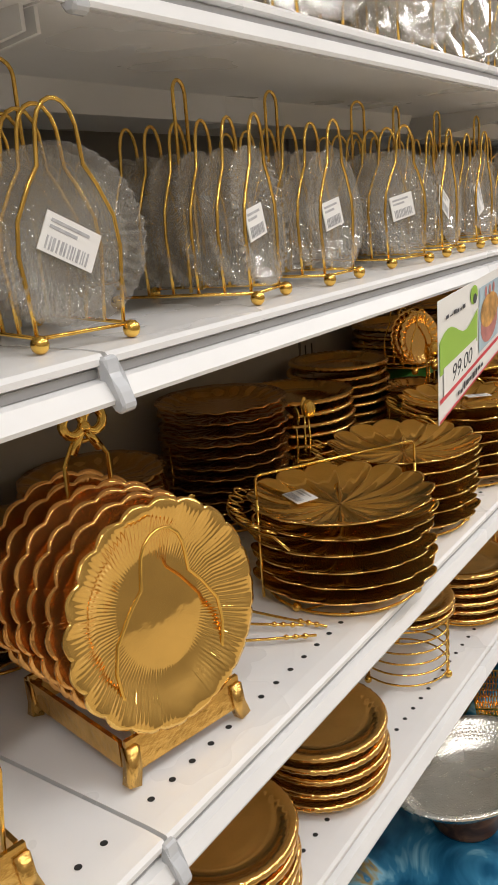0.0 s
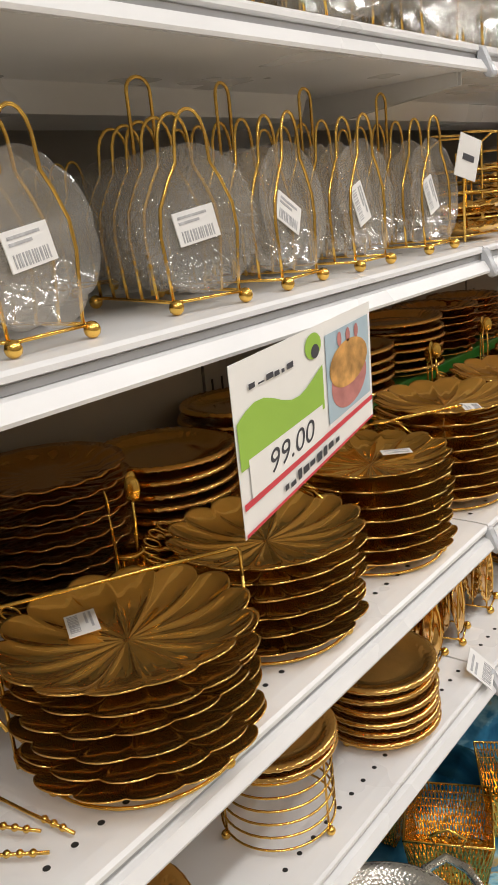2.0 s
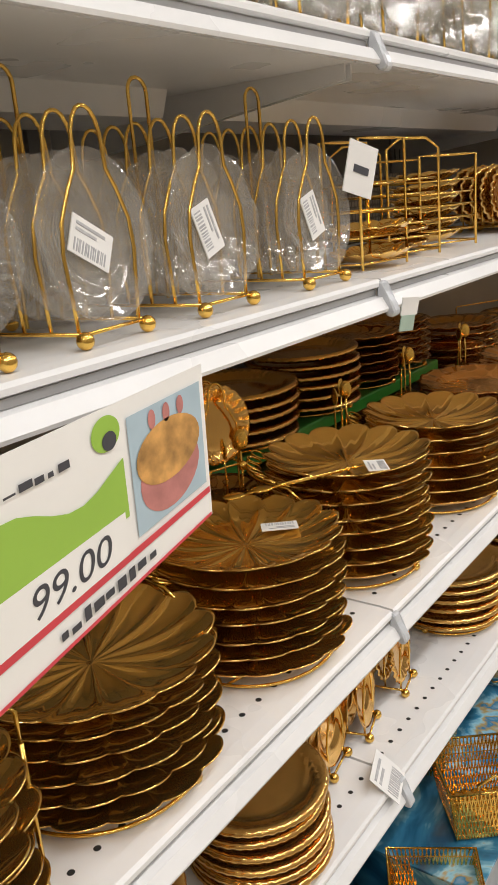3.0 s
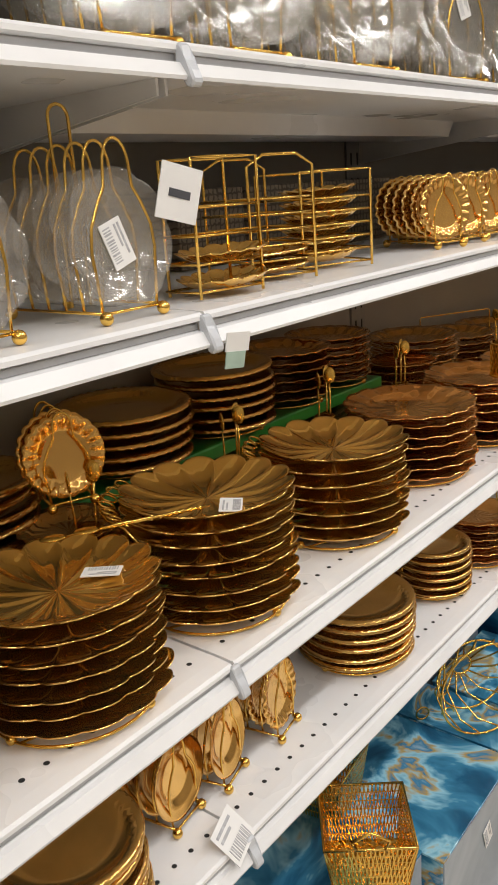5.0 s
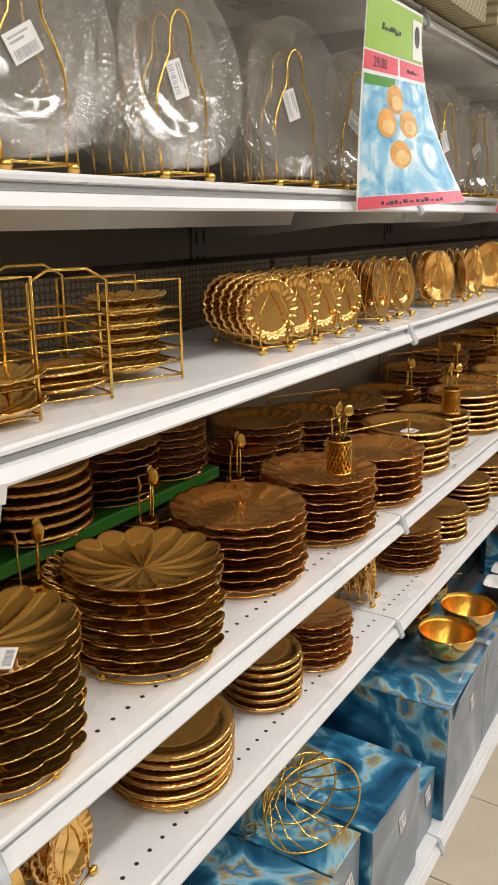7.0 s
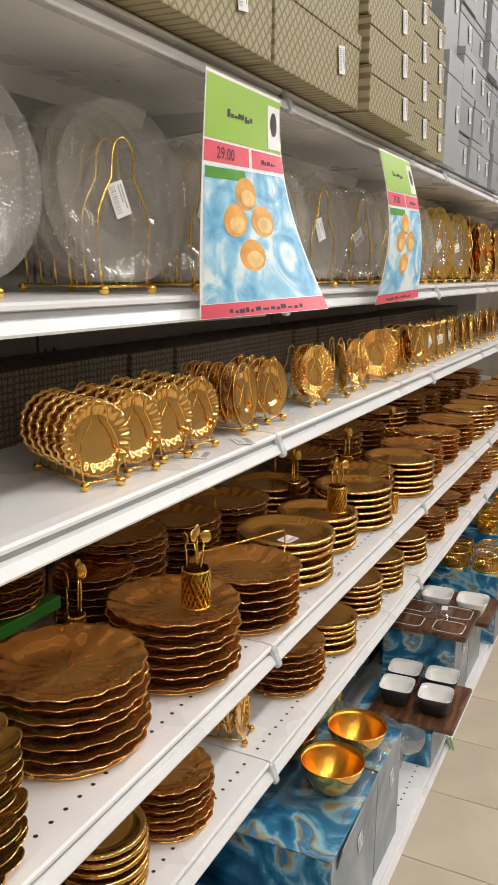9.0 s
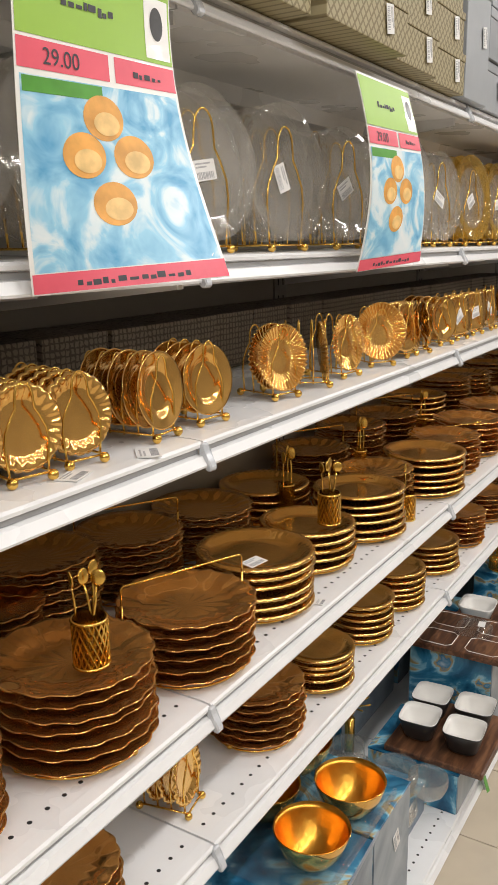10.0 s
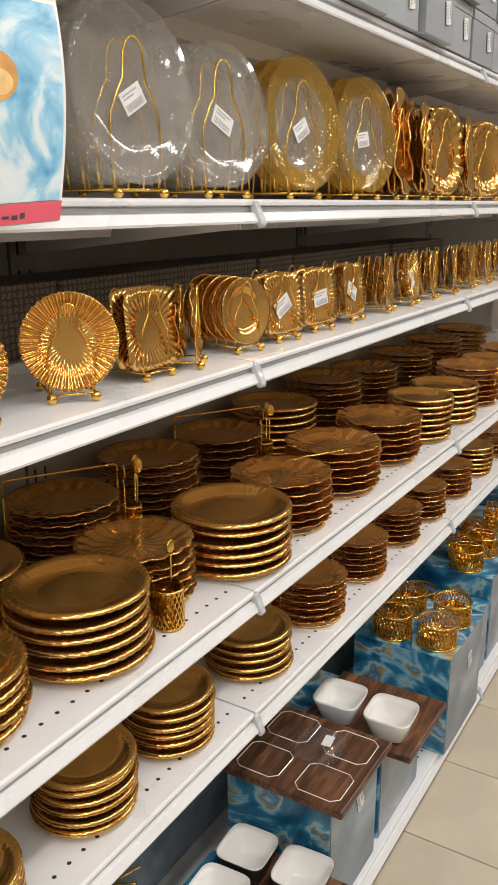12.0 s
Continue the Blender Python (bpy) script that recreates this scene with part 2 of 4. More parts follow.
def empty(name, label, category, group="", at=None):
    ob = new(name)
    ob.empty_display_size = 0.02
    if at is not None:
        ob.matrix_basis = at
    return tagged(ob, label, category, group)


def box(bm, x0, x1, y0, y1, z0, z1, bevel=0.0):
    made = bmesh.ops.create_cube(bm, size=1.0, matrix=Matrix.LocRotScale(((x0 + x1) / 2, (y0 + y1) / 2, (z0 + z1) / 2), None, (x1 - x0, y1 - y0, z1 - z0)))
    if bevel:
        edges = list({e for v in made["verts"] for e in v.link_edges})
        bmesh.ops.bevel(bm, geom=edges, offset=bevel, segments=2, affect="EDGES", profile=0.5)
    return bm


def boxed(*a, bevel=0.0):
    return box(bmesh.new(), *a, bevel=bevel)


def tube(bm, pts, r, closed=False, n=6):
    pts = [Vector(p) for p in pts]
    rings, prev = [], None
    for i, p in enumerate(pts):
        a = pts[i - 1] if (i > 0 or closed) else p
        b = pts[(i + 1) % len(pts)] if (i < len(pts) - 1 or closed) else p
        t = (b - a).normalized()
        if prev is None:
            prev = t.orthogonal().normalized()
        u = (prev - t * prev.dot(t)).normalized()
        prev, v = u, t.cross(u)
        rings.append([bm.verts.new(p + r * (math.cos(2 * math.pi * k / n) * u + math.sin(2 * math.pi * k / n) * v)) for k in range(n)])
    m = len(rings)
    for i in range(m if closed else m - 1):
        q, s = rings[i], rings[(i + 1) % m]
        for k in range(n):
            bm.faces.new((q[k], q[(k + 1) % n], s[(k + 1) % n], s[k]))
    if not closed:
        bm.faces.new(rings[0])
        bm.faces.new(rings[-1])
    return bm


def ball(bm, c, r, seg=10):
    bmesh.ops.create_uvsphere(bm, u_segments=seg, v_segments=max(6, seg * 2 // 3), radius=r, matrix=Matrix.Translation(c))
    return bm


def extrude_x(bm, prof, x0, x1):
    a = [bm.verts.new((x0, y, z)) for y, z in prof]
    b = [bm.verts.new((x1, y, z)) for y, z in prof]
    n = len(prof)
    for i in range(n):
        bm.faces.new((a[i], a[(i + 1) % n], b[(i + 1) % n], b[i]))
    bm.faces.new(a)
    bm.faces.new(b)
    return bm


def dish(radii, height, outline=None, ripple=None, n=72, thick=0.0016, squash=1.0):
    """A plate round z: rings at the given shares of the radius, a height for each, an outline factor and a ripple by angle."""
    bm = bmesh.new()
    top, low = [], []
    for share, h in zip(radii, height):
        rt, rl = [], []
        for k in range(n):
            a = 2 * math.pi * k / n
            f = 1.0 if outline is None else 1.0 + (outline(a) - 1.0) * max(0.0, (share / radii[-1] - 0.3) / 0.7)
            z = h + (0.0 if ripple is None else ripple(a, share / radii[-1]))
            x, y = share * f * math.cos(a), share * f * math.sin(a) * squash
            rt.append(bm.verts.new((x, y, z + thick)))
            rl.append(bm.verts.new((x, y, z)))
        top.append(rt)
        low.append(rl)
    for rows in (top, low):
        for i in range(len(rows) - 1):
            for k in range(n):
                bm.faces.new((rows[i][k], rows[i][(k + 1) % n], rows[i + 1][(k + 1) % n], rows[i + 1][k]))
        bm.faces.new(rows[0])
    for k in range(n):
        bm.faces.new((top[-1][k], top[-1][(k + 1) % n], low[-1][(k + 1) % n], low[-1][k]))
    return bm


def label_mesh(w, h, on=(0, 0, 0), turn=0.0):
    """Sticker in the xz plane facing -y, and the bars printed on it."""
    c, s = math.cos(turn), math.sin(turn)
    bm, ink = boxed(-w / 2, w / 2, -0.0005, 0.0005, -h / 2, h / 2), bmesh.new()
    rnd, x = random.Random(int(w * 1e5)), -w * 0.4
    while x < w * 0.38:
        d = rnd.choice((0.0007, 0.0012, 0.0018))
        box(ink, x, x + d, -0.0009, -0.0006, -h * 0.42, -h * 0.08)
        x += d + rnd.choice((0.0009, 0.0015))
    for k, (a, b) in enumerate(((-0.4, 0.1), (-0.4, 0.3))):
        box(ink, w * a, w * b, -0.0009, -0.0006, h * (0.12 + 0.16 * k), h * (0.2 + 0.16 * k))
    m = Matrix.Translation(on) @ Matrix.Rotation(turn, 4, "Y")
    bm.transform(m)
    ink.transform(m)
    return mesh_of("price_label", bm, PAPER), mesh_of("barcode_print", ink, LABEL_INK)


LABEL = [label_mesh(0.040, 0.026, turn=t) for t in (0.5, -0.15, 1.25, -0.5)]


def stick_label(owner, k, x, y, z, rx=0.0, rz=0.0):
    paper, ink = LABEL[k % len(LABEL)]
    lab = part("price_label", paper, PAPER, owner, "white paper price label with barcode")
    lab.matrix_basis = pose(x, y, z, rx, 0, rz)
    part("barcode_print", ink, INK, lab)


# ---- structure: floor, ceiling, walls ----
X0, X1 = -2.0, 7.5
tagged(part("floor", boxed(X0 - 0.1, X1 + 0.1, -3.1, 0.7, -0.06, -0.003), GROUT), "brown grout bed under cream floor tiles", "floor", kind="structure")
tagged(part("ceiling", boxed(X0 - 0.1, X1 + 0.1, -3.1, 0.7, CEIL, CEIL + 0.08), CEILING), "pale board ceiling with tube lights", "ceiling", kind="structure")
tagged(part("wall_north", boxed(X0 - 0.1, X1 + 0.1, 0.62, 0.7, 0, CEIL), WALL), "plain wall behind the shelving", "wall", kind="structure")
# added out of view for the facing shelves, toned for reflections and bounce
tagged(part("wall_south", boxed(X0 - 0.1, X1 + 0.1, -3.1, -3.0, 0, CEIL), WALL), "plain unseen wall standing in for the shelving across the aisle", "wall", kind="structure")
tagged(part("wall_west", boxed(X0 - 0.1, X0, -3.0, 0.62, 0, CEIL), WALL), "plain end wall", "wall", kind="structure")
tagged(part("wall_east", boxed(X1, X1 + 0.1, -3.0, 0.62, 0, CEIL), WALL), "plain end wall", "wall", kind="structure")
for i, (x, y) in enumerate(TUBES):
    lamp = empty("ceiling_light", "white tube light fitting on the ceiling", "ceiling light", "tube lights", pose(x, y, CEIL))
    part("housing", boxed(-0.64, 0.64, -0.09, 0.09, -0.05, 0.0, bevel=0.008), WHITE, lamp)
    part("diffuser", boxed(-0.62, 0.62, -0.07, 0.07, -0.066, -0.05), LAMP, lamp)

# ---- shelving: bays one metre wide ----
TOP = {"F": 1.730, "A": 1.437, "B": 1.213, "C": 0.848, "D": 0.628, "E": 0.160}
BACK = 0.46
LIP = [(0.022, 0.0), (0.006, -0.001), (0.003, -0.004), (0.003, -0.008), (0.010, -0.010), (0.010, -0.017), (0.000, -0.018), (-0.007, -0.029),
       (-0.006, -0.032), (-0.002, -0.032), (-0.002, -0.029), (0.004, -0.020), (0.013, -0.019), (0.013, -0.012), (0.022, -0.010)]


def shelf_master(front=0.0, holes=True):
    sh = empty("shelf", "white enamelled steel shelf with a slanted ticket lip", "shelf", "gondola shelves")
    part("deck", boxed(0.002, 0.998, front + 0.022, BACK - 0.004, -0.026, 0.0), WHITE, sh)
    part("lip", extrude_x(bmesh.new(), [(y + front, z) for y, z in LIP], 0.002, 0.998), WHITE, sh)
    part("ticket_groove", boxed(0.004, 0.996, front + 0.0085, front + 0.0098, -0.0165, -0.0105), GROOVE, sh, "grey recessed ticket strip")
    for bx in (0.004, 0.993):
        part("bracket", extrude_x(bmesh.new(), [(front + 0.03, -0.026), (front + 0.03, -0.040), (BACK - 0.02, -0.085), (BACK - 0.02, -0.026)], bx, bx + 0.003), WHITE, sh, "white triangular steel bracket under the shelf")
    part("stiffener", extrude_x(bmesh.new(), [(0.21, -0.026), (0.22, -0.052), (0.33, -0.052), (0.34, -0.026)], 0.05, 0.95), WHITE, sh)
    bm = bmesh.new()
    prof = [(front - 0.001, -0.003), (front - 0.003, -0.015), (front - 0.010, -0.023), (front - 0.014, -0.033), (front - 0.011, -0.038), (front - 0.005, -0.038), (front - 0.001, -0.033), (front + 0.006, -0.020), (front + 0.006, -0.003)]
    extrude_x(bm, prof, -0.0065, 0.0065)
    bmesh.ops.bevel(bm, geom=list(bm.edges), offset=0.0018, segments=1, affect="EDGES")
    part("joint_clip", bm, CLIP, sh, "grey moulded clip over the joint of two shelf lips")
    if holes:
        bm = bmesh.new()
        for k in range(37):
            bmesh.ops.create_circle(bm, cap_ends=True, segments=10, radius=0.0031, matrix=Matrix.Translation((0.025 + k * 0.0263, front + 0.040, 0.0004)))
        tagged(part("perforation", bm, HOLE, sh, "row of punched holes"), kind="stuff")
    return sh


BAYS = range(-1, 6)
plain, holed, base_shelf = shelf_master(0.0, False), shelf_master(0.0, True), shelf_master(-0.11, True)
for level, z in TOP.items():
    src = base_shelf if level == "E" else (plain if level in "FAB" else holed)
    for k in BAYS:
        if k == BAYS[0] and level in "FDE":
            src.matrix_basis = pose(k, 0, z)
        else:
            copy_thing(src, pose(k, 0, z))
for k in BAYS:
    p = empty("back_panel", "grey steel back panel between slotted posts", "back panel", "gondola back panels", pose(k, 0, 0))
    for z0, z1 in ((0.10, 0.48), (0.484, 0.86), (0.864, 1.24), (1.244, 1.62), (1.624, 2.1)):
        part("panel", boxed(0.03, 0.97, BACK, BACK + 0.012, z0, z1, bevel=0.003), PANEL, p)
    bm = boxed(-0.028, 0.028, BACK - 0.003, BACK + 0.05, 0.0, 2.15)
    part("post", bm, POST, p, "dark slotted steel post")
    bm = bmesh.new()
    for q in range(40):
        for sx in (-0.012, 0.012):
            box(bm, sx - 0.002, sx + 0.002, BACK - 0.0038, BACK - 0.003, 0.1 + q * 0.05, 0.125 + q * 0.05)
    tagged(part("slots", bm, HOLE, p), kind="stuff")
    kick = tagged(part("kick_plate", boxed(k + 0.002, k + 0.998, -0.07, -0.05, 0.0, 0.125), PANEL), "grey kick plate under the bottom shelf", "kick plate", "gondola kick plates", "structure")

# ---- plate meshes ----
TAU = 2 * math.pi


def lobes(n, depth):
    return lambda a: 1.0 + depth * (abs(math.sin(n * a / 2)) ** 0.7 - 0.6)


def petal(a, s):
    """Fourteen cupped petals with raised seams, and tips that turn up."""
    w = abs(math.sin(7 * a))
    return -0.0034 * math.sin(math.pi * min(1.0, s)) * w ** 0.6 + 0.0048 * (w ** 0.7 - 0.6) * s ** 5 + 0.0006 * math.sin(math.pi * s) * math.exp(-((w - 1.0) * 9) ** 2)


PLATES = {
    "lotus": mesh_of("lotus_plate", dish([0.004, 0.018, 0.034, 0.050, 0.064, 0.076, 0.086, 0.093, 0.098, 0.100], [0, 0.0004, 0.0008, 0.0015, 0.003, 0.006, 0.0095, 0.013, 0.0155, 0.0170], lobes(14, 0.10), petal, n=168), GOLD, True),
    "wavy": mesh_of("wavy_plate", dish([0.004, 0.04, 0.066, 0.070, 0.086, 0.098, 0.102], [0, 0.0, 0.001, 0.005, 0.009, 0.012, 0.014], lobes(16, 0.035), lambda a, s: 0.0011 * s * s * math.sin(16 * a), n=96), COPPER, True),
    "bead": mesh_of("beaded_plate", dish([0.004, 0.05, 0.076, 0.082, 0.090, 0.097, 0.100, 0.102], [0, 0.0, 0.0, 0.007, 0.010, 0.0125, 0.011, 0.008], None, lambda a, s: 0.0008 * math.sin(44 * a + s * 40) if s > 0.86 else 0.0, n=176), GOLD_ROPE, True),
    "scallop": mesh_of("scalloped_plate", dish([0.004, 0.04, 0.07, 0.076, 0.090, 0.100], [0, 0, 0.001, 0.006, 0.010, 0.013], lobes(18, 0.04), lambda a, s: 0.0007 * s * math.cos(18 * a), n=108), DARKGOLD, True),
}
GAP = {"lotus": 0.0182, "wavy": 0.0165, "bead": 0.0170, "scallop": 0.0165}
PLATE_LABEL = {"lotus": "gold plated lotus petal dessert plate with a wavy rim", "wavy": "copper gold dessert plate with a fine wavy rim",
               "bead": "round gold plate with a roped bright rim", "scallop": "dark bronze gold plate with scalloped rim"}
rng = random.Random(7)


FARPLATES = {}


def far_plate(me, m):
    FARPLATES.setdefault(me.name, (me, []))[1].append(m)


def join_far():
    """The plates past the counted ones, one mesh a kind."""
    for me, poses in FARPLATES.values():
        n = len(me.vertices)
        co = np.empty(n * 3)
        me.vertices.foreach_get("co", co)
        co = np.c_[co.reshape(-1, 3), np.ones(n)]
        faces = [tuple(p.vertices) for p in me.polygons]
        verts, polys = [], []
        for i, m in enumerate(poses):
            verts.extend((co @ np.array(m).T)[:, :3].tolist())
            polys.extend(tuple(v + i * n for v in f) for f in faces)
        out = bpy.data.meshes.new("plates_behind")
        out.from_pydata(verts, [], polys)
        out.materials.append(me.materials[0])
        out.polygons.foreach_set("use_smooth", [True] * len(polys))
        tagged(new("plates_behind", out), "many plates stacked deep on the shelves", "plates", kind="stuff")


def plate_stand(x, y, z, r, height, turn, arch=False, grip=0.0):
    st = empty("plate_stand", "gold wire stand with ball feet holding stacked plates", "plate stand", "wire plate stands", pose(x, y, z, 0, 0, turn))
    bm = bmesh.new()
    tube(bm, [(r * math.cos(TAU * k / 40), r * math.sin(TAU * k / 40), 0.0042) for k in range(40)], 0.0017, True)
    part("base_ring", bm, WIRE, st, smooth=True)
    bm = bmesh.new()
    for sy in (-0.5, 0.5):
        tube(bm, [(-0.86 * r, sy * r, 0.0042), (0.86 * r, sy * r, 0.0042)], 0.0015)
    part("cross_wire", bm, WIRE, st, smooth=True)
    for a in (0.4, 2.2, 3.9, 5.5):
        part("foot", ball(bmesh.new(), (r * math.cos(a), r * math.sin(a), 0.0055), 0.0055), WIRE, st, smooth=True)
    rr = r * 1.18 if arch else r + 0.004
    for side in (0, 1):
        a = math.pi * side
        part("post", tube(bmesh.new(), [(rr * math.cos(a), rr * math.sin(a), 0.0105), (rr * math.cos(a), rr * math.sin(a), height + 0.012)], 0.0018), WIRE, st, smooth=True)
    if grip:
        for q in range(7):
            a = radians(105 + 11 * q - turn)
            c = Vector((r * 1.36 * math.cos(a), r * 1.36 * math.sin(a), grip))
            part("grip_ring", tube(bmesh.new(), [c + Vector((.0085 * math.cos(TAU * k / 14), .0085 * math.sin(TAU * k / 14), .004 * math.cos(TAU * k / 14 - a))) for k in range(14)], .0013, True), WIRE, st, smooth=True)
        part("grip_arm", tube(bmesh.new(), [(r * 1.46 * math.cos(radians(97 + 8 * q - turn)), r * 1.46 * math.sin(radians(97 + 8 * q - turn)), grip - (.012 if q in (0, 11) else 0)) for q in range(12)], .0016), WIRE, st, smooth=True)
    zt = height + 0.012
    if arch:
        part("handle", tube(bmesh.new(), [(-rr, 0, zt), (-rr, 0, zt + 0.024), (-rr + 0.004, 0, zt + 0.028), (rr - 0.004, 0, zt + 0.028), (rr, 0, zt + 0.024), (rr, 0, zt)], 0.0017), WIRE, st, smooth=True)
    return st


def stack(kind, x, y, z, n, r=0.1, stand=True, turn=None, label_top=False, tilt=0.0, handle=False):
    base = z + (0.0058 if stand else 0.001)
    s = r / 0.1
    me = PLATES[kind]
    for k in range(n):
        m = pose(x + rng.uniform(-0.003, 0.003), y + rng.uniform(-0.003, 0.003), base + k * GAP[kind] * (0.6 + 0.4 * s), rng.uniform(-0.8, 0.8), rng.uniform(-0.8, 0.8) + tilt, rng.uniform(0, 360)) @ Matrix.Diagonal((s, s, min(1.0, 0.5 + 0.5 * s), 1))
        if y > 0.2 or x > 4.1:
            far_plate(me, m)
            continue
        ob = tagged(new("plate", me), PLATE_LABEL[kind], "plate", "stacked dessert plates")
        ob.matrix_basis = m
        if k == n - 1 and label_top:
            stick_label(ob, 1, -0.02, -0.045, 0.0062, -86, 20)
    h = base + n * GAP[kind] * (0.6 + 0.4 * s)
    if stand:
        plate_stand(x, y, z, r * 0.86, h - z if handle else 0.6 * (h - z), turn if turn is not None else rng.uniform(20, 60), handle, (h - z) * 0.92 if kind == "lotus" else 0.0)
    return h


# shelf C, front row of plate stacks
C, D = TOP["C"], TOP["D"]
ROW_C = [("lotus", .432, .085, 6, .106, 1), ("lotus", .650, .105, 6, .102, 0), ("lotus", .868, .098, 7, .096, 1), ("lotus", 1.092, .106, 8, .098, 1),
         ("lotus", 1.350, .104, 7, .100, 0), ("wavy", 1.613, .124, 7, .104, 0), ("wavy", 1.850, .106, 7, .101, 0), ("wavy", 2.080, .100, 6, .100, 0),
         ("bead", 2.302, .116, 6, .100, 1), ("bead", 2.520, .130, 5, .092, 0), ("bead", 2.725, .112, 6, .096, 0), ("scallop", 2.890, .150, 6, .090, 0),
         ("bead", 3.080, .098, 6, .101, 0), ("wavy", 3.278, .112, 6, .094, 0), ("wavy", 3.510, .118, 6, .100, 0), ("wavy", 3.760, .120, 6, .100, 0),
         ("bead", 3.980, .100, 7, .085, 0), ("bead", 4.200, .110, 6, .095, 0), ("wavy", 4.430, .110, 7, .095, 0), ("bead", 4.660, .110, 6, .095, 0), ("wavy", 4.900, .110, 6, .095, 0), ("bead", 5.150, .110, 6, .095, 0), ("wavy", 5.400, .110, 6, .095, 0)]
TOPS = {}
for i, (kind, x, y, n, r, lab) in enumerate(ROW_C):
    TOPS[i] = stack(kind, x, y, C, n, r, True, 150 + 7 * (i % 3), bool(lab), handle=i in (0, 7))
# back row
ROW_B = [("scallop", .30, .355, 9, .090), ("scallop", .56, .345, 11, .095), ("bead", .74, .335, 9, .095), ("bead", .93, .355, 10, .09),
         ("scallop", 2.02, .335, 9, .095), ("scallop", 2.24, .34, 7, .095), ("scallop", 1.90, .30, 8, .07), ("scallop", 2.46, .335, 6, .1), ("bead", 2.70, .33, 5, .1), ("scallop", 2.93, .335, 7, .095),
         ("scallop", 3.16, .335, 8, .095), ("scallop", 3.40, .335, 7, .1), ("bead", 3.64, .335, 8, .1), ("scallop", 3.90, .335, 9, .1), ("scallop", 4.16, .335, 8, .1), ("scallop", 4.45, .335, 8, .1), ("scallop", 4.75, .335, 8, .1), ("scallop", 5.05, .335, 8, .1),
         ("scallop", .13, .36, 8, .09), ("scallop", -.12, .33, 8, .1)]
for kind, x, y, n, r in ROW_B:
    stack(kind, x, y, C, n, r, True, 150, handle=n == 7)
# green board on two low stacks, with plates on it
for x in (1.16, 1.40, 1.64):
    stack("scallop", x, .345, C, 4, .085, True, 152)
tagged(part("green_board", boxed(1.00, 1.80, .285, .44, .934, .956, bevel=0.003), GREEN), "bright green board laid over stacked plates", "board")
for kind, x, n, r in (("bead", 1.19, 5, .098), ("bead", 1.39, 6, .095), ("scallop", 1.57, 6, .085), ("scallop", 1.72, 6, .08)):
    stack(kind, x, .352, .956, n, r, True, 152)

stack("scallop", .985, .232, C, 8, .06, True, 152)

# shelf D
ROW_D = [("bead", -.06, .09, 5, .085), ("bead", .150, .085, 5, .082), ("bead", .355, .088, 5, .082), ("bead", .820, .083, 6, .078), ("bead", 1.390, .102, 6, .088), ("bead", 1.635, .098, 6, .066), ("wavy", 1.790, .085, 6, .072),
         ("wavy", 2.270, .100, 6, .084), ("bead", 2.475, .085, 5, .072), ("bead", 2.690, .092, 6, .072), ("bead", 2.878, .090, 6, .072), ("bead", 3.125, .095, 5, .080), ("wavy", 3.345, .085, 6, .074), ("wavy", 3.575, .085, 6, .070),
         ("wavy", 3.800, .085, 6, .066), ("wavy", 3.990, .085, 6, .066), ("wavy", 4.20, .085, 6, .07), ("bead", 4.42, .085, 6, .07), ("wavy", 4.65, .085, 6, .07), ("bead", 4.9, .085, 6, .07), ("wavy", 5.2, .085, 6, .07)]
for kind, x, y, n, r in ROW_D:
    stack(kind, x, y, D, n, r, True, 152)
for x in (0.1, 0.33, 0.62, 0.85, 1.45, 1.68, 1.9, 2.3, 2.55, 2.8, 3.05, 3.3, 3.6, 3.9, 4.2, 4.5):
    stack("scallop", x, .30, D, 5, .09, True, 152)
# a tiered wire stand with only its top plate left
tier = empty("tiered_stand", "empty gold wire tier stand with ball feet", "plate stand", at=pose(.612, .092, D))
for k in range(6):
    rr = .064
    part("ring", tube(bmesh.new(), [(rr * math.cos(TAU * q / 36), rr * math.sin(TAU * q / 36), .010 + k * .0165) for q in range(36)], .0014, True), WIRE, tier, smooth=True)
for a in (.6, 2.7, 4.8):
    part("post", tube(bmesh.new(), [(.064 * math.cos(a), .064 * math.sin(a), .006), (.064 * math.cos(a), .064 * math.sin(a), .095)], .0015), WIRE, tier, smooth=True)
    part("foot", ball(bmesh.new(), (.066 * math.cos(a), .066 * math.sin(a), .0055), .0055), WIRE, tier, smooth=True)
for k in range(2):
    ob = tagged(new("plate", PLATES["bead"]), PLATE_LABEL["bead"], "plate", "stacked dessert plates")
    ob.matrix_basis = pose(.612, .092, D + .096 + .012 * k) @ Matrix.Diagonal((.72, .72, .8, 1))

# ---- upright racks ----
LOOP = [(0.032, 0.010), (0.034, 0.035), (0.0365, 0.060), (0.034, 0.080), (0.024, 0.100), (0.0160, 0.112), (0.0148, 0.126), (0.0138, 0.135), (0.0110, 0.143), (0.0065, 0.1485), (0.0022, 0.1505)]


